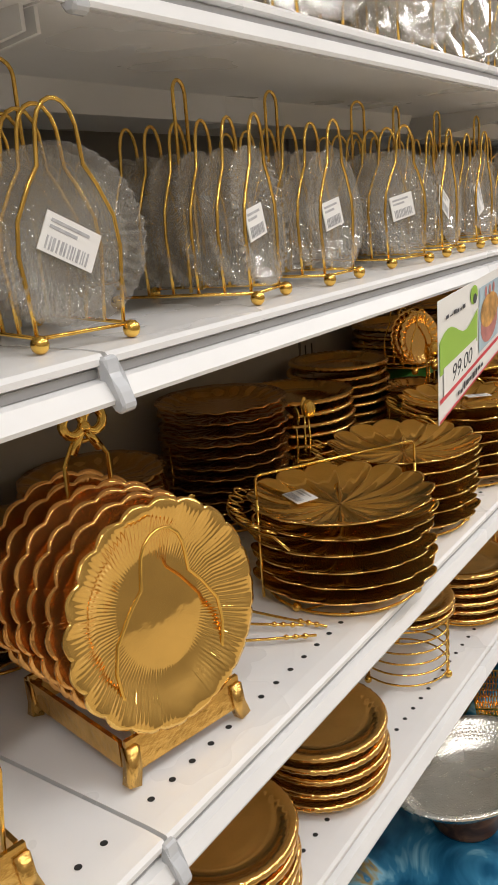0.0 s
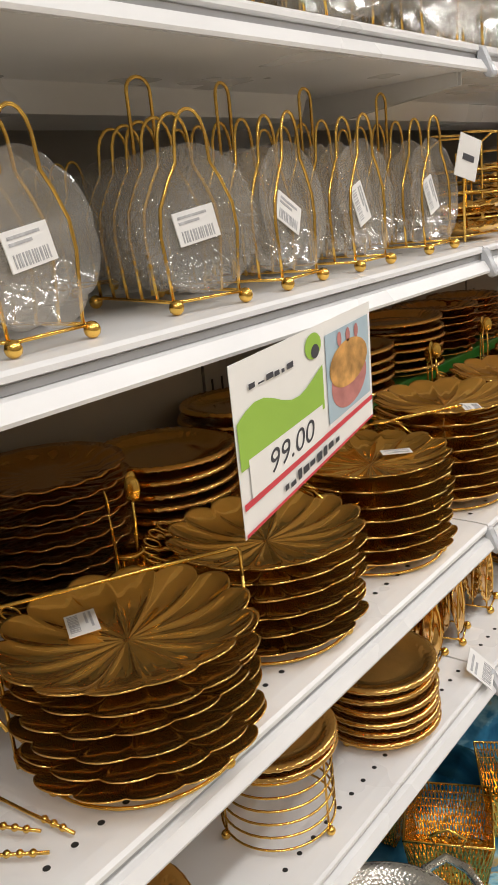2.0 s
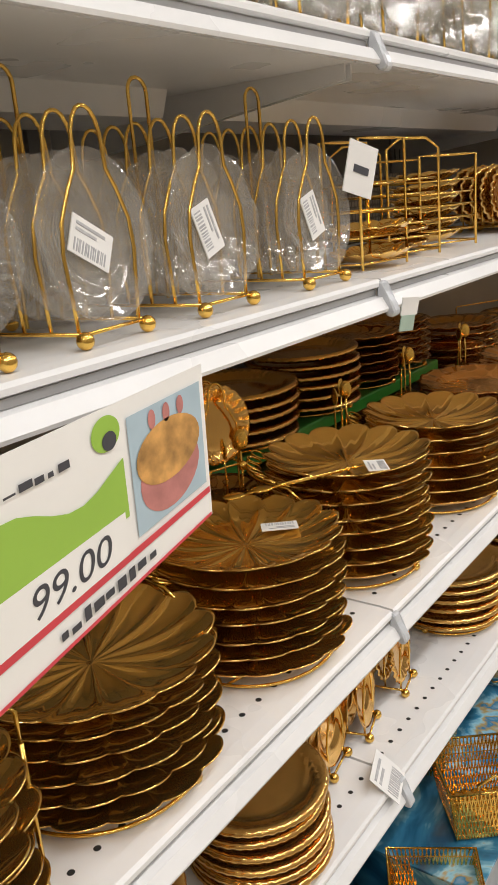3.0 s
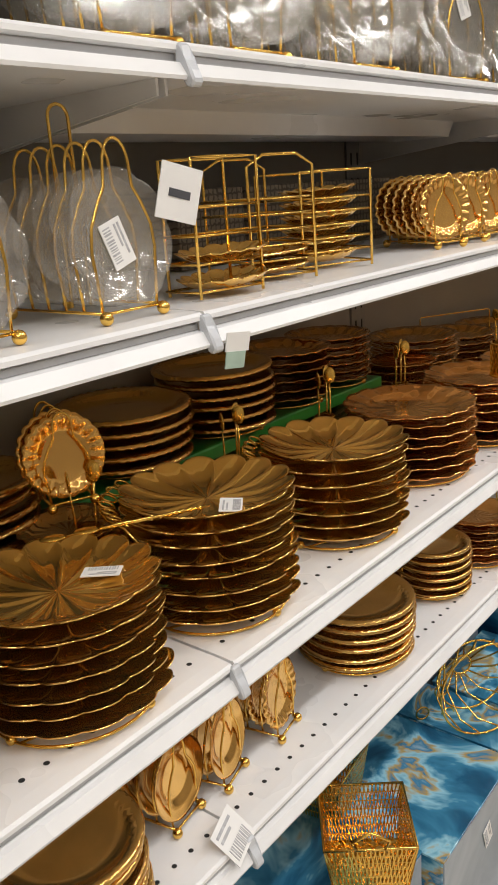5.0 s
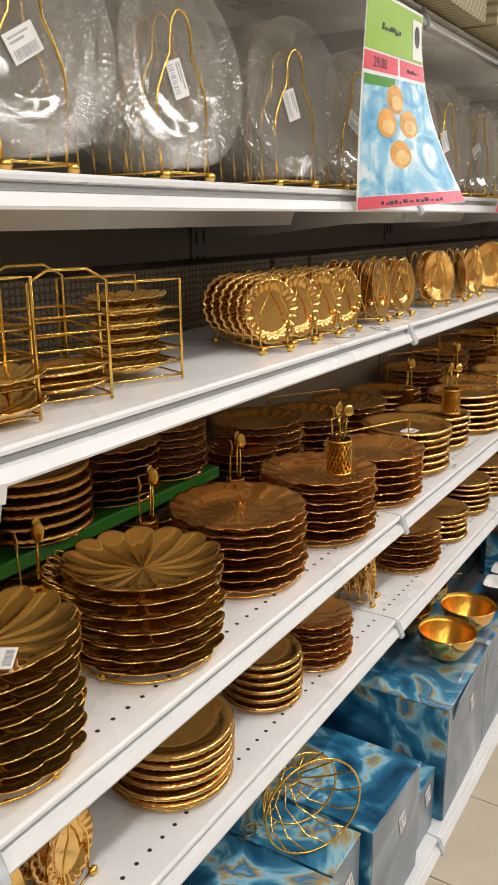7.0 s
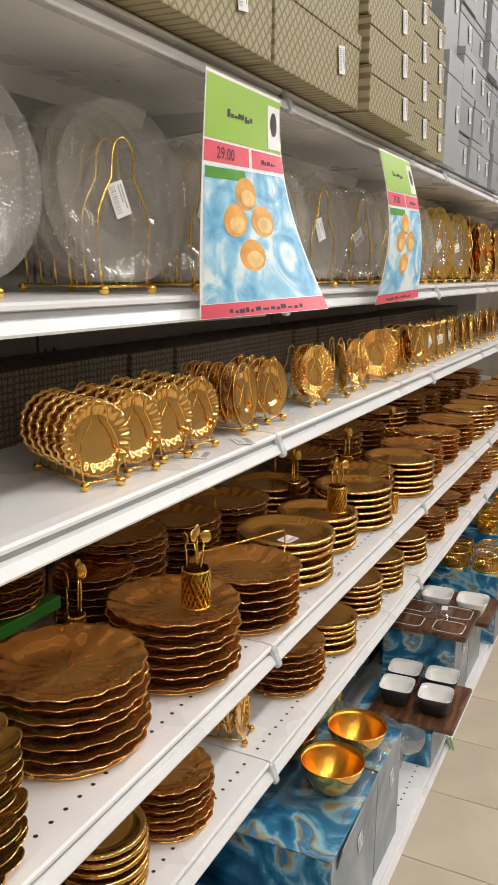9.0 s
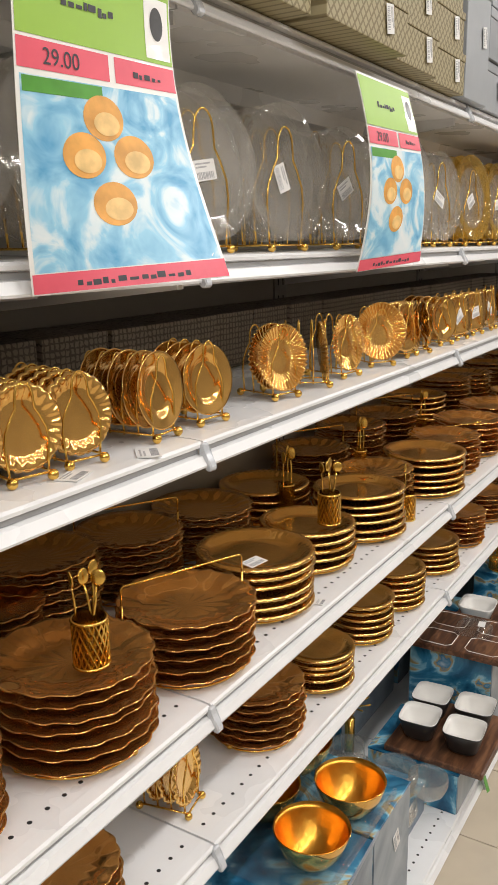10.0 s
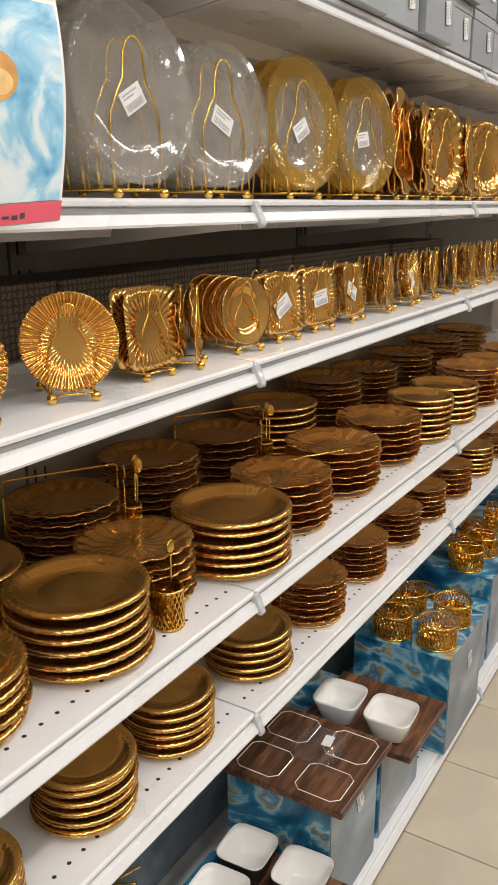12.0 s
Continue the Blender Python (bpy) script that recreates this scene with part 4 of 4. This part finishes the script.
def words(parent, text, size, u, v, bend, material, lift=.0016, shear=0.0):
    cu = bpy.data.curves.new("lettering", "FONT")
    cu.body, cu.size, cu.shear = text, size, shear
    tmp = bpy.data.objects.new("lettering", cu)
    me = bpy.data.meshes.new_from_object(tmp)
    bpy.data.objects.remove(tmp)
    for p in me.vertices:
        p.co = bend(u + p.co.x, v + p.co.y, lift)
    me.materials.append(material)
    ob = new("lettering", me)
    ob.parent = parent


def script(parent, u, v, w, h, bend, seed):
    """Unreadable writing as short bars."""
    r, x = random.Random(seed), u
    bm = bmesh.new()
    while x < u + w:
        d = r.uniform(.004, .010)
        y0, y1 = v + r.uniform(-.2, .1) * h, v + r.uniform(.3, .9) * h
        a = [bm.verts.new(bend(p, q, .0016)) for p, q in ((x, y0), (x + d, y0), (x + d, y1), (x, y1))]
        bm.faces.new(a)
        x += d + r.uniform(.001, .004)
    tagged(part("writing", bm, INK, parent), kind="stuff")


def bend_a(u, v, lift):
    """Landscape card, hung from the lip of shelf B."""
    a, b = u / .205, v / .146
    return Vector((.475 + u - .004 * a * (1 - b), -.021 - lift, 1.041 + .138 * b + a * (.016 * b + .047 * (1 - b))))


sg = empty("price_sign", "landscape white, green and red price sign hanging from the shelf lip", "price sign", "price signs")
sheet(sg, "card", bend_a, SIGN_WHITE, 0, ("rect", 0, .205, 0, .146))
sheet(sg, "green_wave", bend_a, SIGN_GREEN, .0010, ("wave", .002, .122, .058, .098))
sheet(sg, "price_panel", bend_a, SIGN_WHITE, .0013, ("rect", .012, .118, .030, .064))
sheet(sg, "red_band", bend_a, SIGN_RED, .0010, ("rect", .002, .203, .024, .030))
sheet(sg, "red_edge", bend_a, SIGN_RED, .0010, ("rect", .001, .203, .001, .004))
sheet(sg, "picture", bend_a, SIGN_PALE, .0010, ("rect", .128, .200, .036, .132))
sheet(sg, "picture_bowl", bend_a, SIGN_ROSE, .0013, ("oval", .164, .070, .030, .030))
sheet(sg, "picture_gold", bend_a, SIGN_GOLD, .0016, ("oval", .164, .090, .032, .026))
for u in (.150, .164, .178):
    sheet(sg, "picture_spoon", bend_a, SIGN_ROSE, .0016, ("oval", u, .121, .0035, .008))
sheet(sg, "emblem", bend_a, SIGN_GREEN, .0010, ("oval", .110, .128, .012, .013))
sheet(sg, "emblem_bag", bend_a, INK, .0014, ("oval", .112, .122, .006, .007))
words(sg, "99.00", .030, .036, .037, bend_a, INK, shear=.15)
script(sg, .055, .011, .09, .010, bend_a, 3)
script(sg, .02, .120, .06, .006, bend_a, 5)


def hanging_sign(x, z_top, twist, curl, lean):
    def bend(u, v, lift):
        s = 1 - v / .297
        a = radians(twist) * s * s
        uu = u - .03
        return Vector((x + .03 + uu * math.cos(a) * (1 - .15 * s * s), -.026 - lean * s * s - uu * math.sin(a) - curl * math.sin(math.pi * s) - lift, z_top - .297 * s * (1 - .03 * s) + .012 * s * uu / .21))
    sg = empty("price_sign", "curling green and pink paper price sign with a blue picture", "price sign", "price signs")
    sheet(sg, "card", bend, SIGN_WHITE, 0, ("rect", 0, .21, 0, .297))
    sheet(sg, "green_head", bend, SIGN_GREEN, .0010, ("rect", .002, .208, .222, .293))
    sheet(sg, "emblem_panel", bend, SIGN_WHITE, .0014, ("rect", .168, .205, .226, .284))
    sheet(sg, "emblem", bend, BLACKBOWL, .0018, ("oval", .186, .260, .010, .016))
    sheet(sg, "pink_band", bend, SIGN_PINK, .0010, ("rect", .002, .112, .195, .219))
    sheet(sg, "pink_band", bend, SIGN_PINK, .0010, ("rect", .120, .208, .195, .219))
    sheet(sg, "picture", bend, SIGN_SKY, .0010, ("rect", .004, .206, .020, .190))
    sheet(sg, "picture_corner", bend, LEAF, .0013, ("rect", .006, .10, .176, .189))
    sheet(sg, "pink_foot", bend, SIGN_PINK, .0012, ("rect", .001, .209, .001, .019))
    for u, v in ((.098, .160), (.070, .125), (.130, .125), (.098, .080)):
        sheet(sg, "picture_bowl", bend, SIGN_PEACH, .0014, ("oval", u, v, .025, .021))
        sheet(sg, "picture_gleam", bend, SIGN_CREAM, .0018, ("oval", u + .003, v - .005, .016, .011))
    words(sg, "29.00", .020, .030, .200, bend, INK)
    script(sg, .055, .252, .07, .010, bend, 11)
    script(sg, .145, .203, .04, .008, bend, 12)
    script(sg, .045, .006, .12, .007, bend, 13)


hanging_sign(1.711, 1.696, 32, -.004, .004)
hanging_sign(2.371, 1.694, 10, .026, .010)
# ---- bottom shelf: marbled gift boxes and table ware ----
E0 = TOP["E"]


def marble_box(x0, x1, y0, y1, z0, z1, turn=0.0, label="glossy blue marbled gift box with gold veins", sticker=True):
    bx = empty("gift_box", label, "box", "blue marbled boxes", pose((x0 + x1) / 2, (y0 + y1) / 2, z0, 0, 0, turn))
    w, d, h = (x1 - x0) / 2, (y1 - y0) / 2, z1 - z0
    part("body", boxed(-w, w, -d, d, 0, h - .004, bevel=.0015), MARBLE, bx)
    part("front_panel", boxed(-w + .002, w - .002, -d - .0025, -d, .002, h - .006), BOXEND, bx, "pale grey-blue marbled box end")
    part("lid", boxed(-w - .001, w + .001, -d - .003, d + .001, h - .004, h, bevel=.001), MARBLE, bx)
    if sticker:
        paper, ink = LABEL[1]
        lab = part("price_label", paper, PAPER, bx, "white paper price label with barcode")
        lab.matrix_basis = pose(w * .2, -d - .004, h * .7, 0, 80, 0)
        part("barcode_print", ink, INK, lab)
    return bx


E1 = E0 + .0006
for x0, x1, y0, y1, z1, t in ((-.25, .05, -.09, .30, .40, 0), (.06, .36, -.09, .30, .38, 0), (.37, .78, -.09, .30, .385, 0), (.79, 1.07, -.07, .30, .35, 0), (1.08, 1.285, -.06, .30, .415, 0), (1.295, 1.555, -.085, .22, .40, 1), (1.565, 1.672, -.07, .20, .399, 0),
                         (1.685, 1.905, -.09, .12, .40, -1), (1.66, 1.93, .14, .40, .43, 0), (1.93, 2.03, -.08, .25, .30, 0), (2.045, 2.34, -.095, .20, .43, 1), (2.352, 2.53, -.09, .20, .43, 0), (2.56, 2.80, -.03, .20, .24, 0), (2.82, 3.04, -.10, .12, .265, 0),
                         (3.09, 3.30, -.095, .12, .424, 0), (3.335, 3.56, -.09, .20, .36, 0), (3.665, 3.93, -.120, .12, .42, 0), (3.94, 4.12, -.085, .16, .36, 0), (4.14, 4.4, -.085, .2, .42, 0), (4.42, 4.7, -.085, .2, .42, 0), (4.72, 5.0, -.085, .2, .42, 0), (5.02, 5.3, -.085, .2, .42, 0)):
    marble_box(x0, x1, y0, y1, E1, z1, t)
for x0 in (.1, .5, .9, 1.3, 2.1, 2.5, 2.9, 3.3, 3.7, 4.1, 4.5):
    marble_box(x0, x0 + .36, .31 if x0 < 1.3 else .23, .44, E1, .44, 0, sticker=False)
flap = tagged(part("box_flap", boxed(-.145, .145, -.0015, .0015, -.135, .0), BOXEND), "torn marbled box flap hanging open over the front", "box flap")
flap.matrix_basis = pose(2.225, -.1015, .432, 14, 0, 3)

# silver oval dish on a walnut foot
dishy = empty("oval_dish", "hammered silver oval dish on a turned walnut foot", "serving dish", at=pose(.625, .005, .386, 0, 0, -22))
part("bowl", dish([.004, .08, .098, .108, .122, .130, .132], [.062, .062, .066, .078, .096, .099, .097], None, None, n=96, thick=.003, squash=.76), SILVER, dishy, "hammered silver bowl", smooth=True)
part("foot", dish([.004, .046, .050, .048, .046], [0, 0, .006, .03, .062], n=40, thick=.003), WOOD, dishy, "walnut foot", smooth=True)
part("rim", tube(bmesh.new(), [(.132 * math.cos(TAU * k / 60), .100 * math.sin(TAU * k / 60), .099) for k in range(60)], .003, True), SILVER, dishy, smooth=True)
part("handle", tube(bmesh.new(), [(.125, -.035, .099), (.158, -.03, .104), (.165, 0, .106), (.158, .03, .104), (.125, .035, .099)], .006, n=8), SILVER, dishy, "rounded silver handle", smooth=True)


def square_basket(x, y, z, turn, s=.060, h=.088):
    bk = empty("wire_basket", "square gold basket with pierced sides and hammered floor", "basket", "gold baskets", pose(x, y, z, 0, 0, turn))
    bm = bmesh.new()
    g = 12
    hs = lambda i, j: Vector((-s * .8 + 1.6 * s * i / g, -s * .8 + 1.6 * s * j / g, .003 + .0022 * ((i + j) % 2)))
    vs = [[bm.verts.new(hs(i, j)) for j in range(g + 1)] for i in range(g + 1)]
    for i in range(g):
        for j in range(g):
            bm.faces.new((vs[i][j], vs[i + 1][j], vs[i + 1][j + 1], vs[i][j + 1]))
    part("floor_plate", bm, GOLD_HAMMERED, bk, "hammered gold floor")
    for q in range(4):
        bm = bmesh.new()
        m = Matrix.Rotation(q * math.pi / 2, 4, "Z")
        for i in range(22):
            f = -1 + 2 * i / 21
            for d in (-1, 1):
                g1 = max(-1, min(1, f + d * .25))
                tube(bm, [m @ Vector((f * s * .8, s * .8, .004)), m @ Vector((g1 * s, s, h))], .0011, n=4)
        for i in range(1, 7):
            k = .8 + .2 * i / 7
            tube(bm, [m @ Vector((-s * k, s * k, h * i / 7)), m @ Vector((s * k, s * k, h * i / 7))], .0008, n=4)
        part("side_mesh", bm, WIRE, bk)
    part("rim", tube(bmesh.new(), [(s, s, h), (-s, s, h), (-s, -s, h), (s, -s, h)], .002, True), WIRE, bk, smooth=True)
    part("handle", tube(bmesh.new(), [(-s, s * .3, h), (-s - .006, s * .4, h + .018), (-s - .004, 0, h + .03), (-s - .006, -s * .4, h + .018), (-s, -s * .3, h)], .002), WIRE, bk, smooth=True)
    return bk


for x, y, z, t in ((.905, .03, .351, 25), (1.045, -.02, .351, 30), (1.215, -.015, .4156, 38), (1.30, .12, .401, 10), (.93, .16, .351, 5)):
    square_basket(x, y, z, t)

# gold wire fruit basket, lying on the boxes
wb = empty("wire_fruit_basket", "tangled gold wire fruit basket lying on the boxes", "basket", at=pose(1.640, .045, .4885, 90, 0, -35))
for k in range(14):
    a = TAU * k / 14
    part("rib", tube(bmesh.new(), [(.018 * math.cos(a), .018 * math.sin(a), .004), (.05 * math.cos(a + .3), .05 * math.sin(a + .3), .018), (.078 * math.cos(a + .7), .078 * math.sin(a + .7), .055), (.085 * math.cos(a + 1.0), .085 * math.sin(a + 1.0), .085)], .0016), WIRE, wb, smooth=True)
for r, z in ((.018, .004), (.085, .085), (.066, .038)):
    part("hoop", tube(bmesh.new(), [(r * math.cos(TAU * q / 36), r * math.sin(TAU * q / 36), z) for q in range(36)], .002, True), WIRE, wb, smooth=True)
for k in range(3):
    c = (.03 * math.cos(k * 2.1 + 3.4) - .05, .03 * math.sin(k * 2.1 + 3.4) - .07, -.004 + .012)
    part("ring", tube(bmesh.new(), [(c[0] + .012 * math.cos(TAU * q / 16), c[1] + .012 * math.sin(TAU * q / 16), c[2]) for q in range(16)], .0018, True), WIRE, wb, smooth=True)

# gold bowls in an acrylic tray
tr = empty("acrylic_tray", "clear acrylic tray under gold bowls", "tray", at=pose(2.31, .0025, .4305))
part("base", boxed(-.16, .16, -.0875, .0875, 0, .004, bevel=.001), ACRYLIC, tr)
for sy in (-1, 1):
    part("edge", boxed(-.16, .16, sy * .0875 - .002, sy * .0875 + .002, .0045, .022), ACRYLIC, tr)
BOWLIN = mat("bowl_orange_gold", (0.86, 0.42, 0.06), 0.3, 1.0, vary=0.15, size=30, bump=0.3, bump_size=90)
for x, y in ((2.238, -.028), (2.385, -.030), (2.30, .10), (2.45, .11)):
    bw = empty("gold_bowl", "hammered gold bowl with an orange gold inside", "bowl", "gold bowls", pose(x, y, .435))
    part("outer", dish([.004, .024, .040, .054, .062, .0655], [0, 0, .014, .034, .054, .068], lobes(13, .012), n=64, thick=.0012), GOLD_ROPE, bw, smooth=True)
    part("inner", dish([.004, .023, .039, .053, .061, .0645], [.003, .003, .017, .037, .057, .069], lobes(13, .012), n=64, thick=.0010), BOWLIN, bw, "orange gold lining", smooth=True)

# white bowls on walnut trays


def soft_square(r0, z):
    return dish([r * r0 for r in (.05, .62, .74, .90, 1.0)], z, lambda a: 1.0 / (abs(math.cos(a)) ** 5 + abs(math.sin(a)) ** 5) ** .2, None, n=56, thick=.003)


def white_bowl(x, y, z, turn, dark=True, r=.047):
    bw = empty("snack_bowl", "square white ceramic bowl with a dark outside" if dark else "square white ceramic bowl", "bowl", "white snack bowls", pose(x, y, z, 0, 0, turn))
    part("outer", soft_square(r, [0, 0, .006, .035, .052]), BLACKBOWL if dark else CERAMIC, bw, smooth=True)
    part("lining", soft_square(r * .985, [.004, .004, .010, .038, .0535]), CERAMIC, bw, "glossy white inside", smooth=True)


def tray(x0, x1, y0, y1, z, grooves=True):
    tr = empty("walnut_tray", "dark walnut serving board with shallow recesses", "serving board", "walnut boards", pose((x0 + x1) / 2, (y0 + y1) / 2, z))
    w, d = (x1 - x0) / 2, (y1 - y0) / 2
    part("board", boxed(-w, w, -d, d, 0, .016, bevel=.004), WOOD, tr)
    if grooves:
        for sx in (-.5, .5):
            for sy in (-.5, .5):
                pts = [(w * sx + w * .36 * c, d * sy + d * .36 * s, .0164) for c, s in ((-1, -.7), (-.7, -1), (.7, -1), (1, -.7), (1, .7), (.7, 1), (-.7, 1), (-1, .7))]
                # thin pale line round each recess
                part("groove", tube(bmesh.new(), pts, .0011, True, n=4), CERAMIC, tr, "pale groove edge")


tray(2.825, 3.083, -.155, .082, .266, False)
for x, y in ((2.908, .022), (2.905, -.088), (3.014, .028), (3.018, -.080)):
    white_bowl(x, y, .2825, 4)
tray(3.062, 3.288, -.130, .115, .4250)
tray(3.34, 3.565, -.150, .10, .3606, False)
for x, y in ((3.395, -.085), (3.395, .030)):
    white_bowl(x, y, .377, 3, False, .050)
lidm = empty("clear_lid", "clear plastic lid lying on the walnut board", "lid", at=pose(3.20, -.015, .4415, 0, 0, 8))
part("shell", soft_square(.048, [.018, .018, .016, .004, .001]), ACRYLIC, lidm, smooth=True)
part("sticker", boxed(-.02, .012, -.03, -.012, .0215, .0222), PAPER, lidm)
for x, y, r, h in ((2.62, -.02, .055, .06), (2.72, .01, .05, .07), (2.66, .09, .05, .08), (2.75, -.055, .045, .05), (2.60, .05, .045, .09), (2.70, .12, .04, .1)):
    gb = empty("glass_bowl", "clear glass bowl on the boxes", "bowl", "clear glass bowls", pose(x, y, .2405))
    part("shell", dish([.003, r * .5, r * .85, r, r * .96], [0, 0, h * .3, h * .7, h], None, None, n=40, thick=.002), GLASS_PLAIN, gb, smooth=True)
    part("rim", tube(bmesh.new(), [(r * .96 * math.cos(TAU * k / 32), r * .96 * math.sin(TAU * k / 32), h + .001) for k in range(32)], .0016, True), ACRYLIC, gb, smooth=True)
gp = empty("gold_pineapple_stem", "gold wire stem ornament with fanned leaves", "ornament", at=pose(2.80, .16, .241))
part("stem", tube(bmesh.new(), [(0, 0, 0), (0, 0, .10)], .012, n=10), WIRE, gp, smooth=True)
for k in range(9):
    a = TAU * k / 9
    part("leaf", tube(bmesh.new(), [(0, 0, .10), (.02 * math.cos(a), .02 * math.sin(a), .135), (.05 * math.cos(a), .05 * math.sin(a), .145)], .002), WIRE, gp, smooth=True)


def round_basket(x, y, z, r=.046, h=.058, lid=False):
    bk = empty("round_basket", "round gold mesh basket with a smooth band" + (" and clear lid" if lid else ""), "basket", "gold baskets", pose(x, y, z))
    bm = bmesh.new()
    k = 30
    for d in (-1, 1):
        for q in range(k):
            a = TAU * q / k
            tube(bm, [(r * math.cos(a + d * f * .35), r * math.sin(a + d * f * .35), .003 + f * (h - .005)) for f in (0, .33, .66, 1)], .0011, n=4)
    tagged(part("mesh_side", bm, WIRE, bk), kind="stuff")
    part("liner", dish([.003, r - .003, r - .002, r - .0018], [.001, .001, .003, h * .5], n=32), GOLD, bk, smooth=True)
    for zz in (.002, h):
        part("rim", tube(bmesh.new(), [(r * math.cos(TAU * q / 36), r * math.sin(TAU * q / 36), zz) for q in range(36)], .0024, True), WIRE, bk, smooth=True)
    if lid:
        part("lid", dish([.003, r * .8, r, r * 1.02], [h + .012, h + .012, h + .008, h + .002], n=36), ACRYLIC, bk, "clear plastic lid", smooth=True)


for i, (x, y) in enumerate(((3.715, .040), (3.722, -.068), (3.842, -.066), (3.842, .05), (3.97, -.03), (3.98, .07), (4.18, 0), (4.3, -.01), (4.5, 0))):
    round_basket(x, y, .4206 if x < 3.93 or x > 4.13 else .3606, lid=i == 1)
for x, y, t in ((4.24, .03, 20), (4.36, .02, 5), (4.55, .0, 12), (4.8, .0, 0)):
    square_basket(x, y, .4206 + (.061 if x < 4.0 else .0), t, .05, .06)
hk = tagged(part("basket_hook", tube(bmesh.new(), [(3.68, -.02, .4225), (3.68, -.02, .50), (3.675, -.01, .522), (3.67, .01, .525), (3.668, .03, .512)], .002), WIRE, smooth=True), "bent gold wire handle standing on a box", "handle")
for x, y, rz in ((2.985, -.1255, 20), (1.80, -.1255, -15)):
    lf = tagged(part("green_tag", boxed(-.012, .012, -.0005, .0005, -.018, .018), LEAF), "small green paper tag stuck to the bottom shelf edge", "tag", "green tags")
    lf.matrix_basis = pose(x, y, E0 - .012, -25, rz, 0)
join_far()

# ---- floor tiles, 30 cm ----
tile = mesh_of("tile", boxed(-.1485, .1485, -.1485, .1485, -.004, .0, bevel=.0012), TILE)
floor_ob = bpy.data.objects["floor"]
for i in range(-8, 22):
    for j in range(10):
        ob = new("tile", tile)
        ob.parent = floor_ob
        ob.location = (.26 + .15 + .3 * i, -.20 - .3 * j, 0)
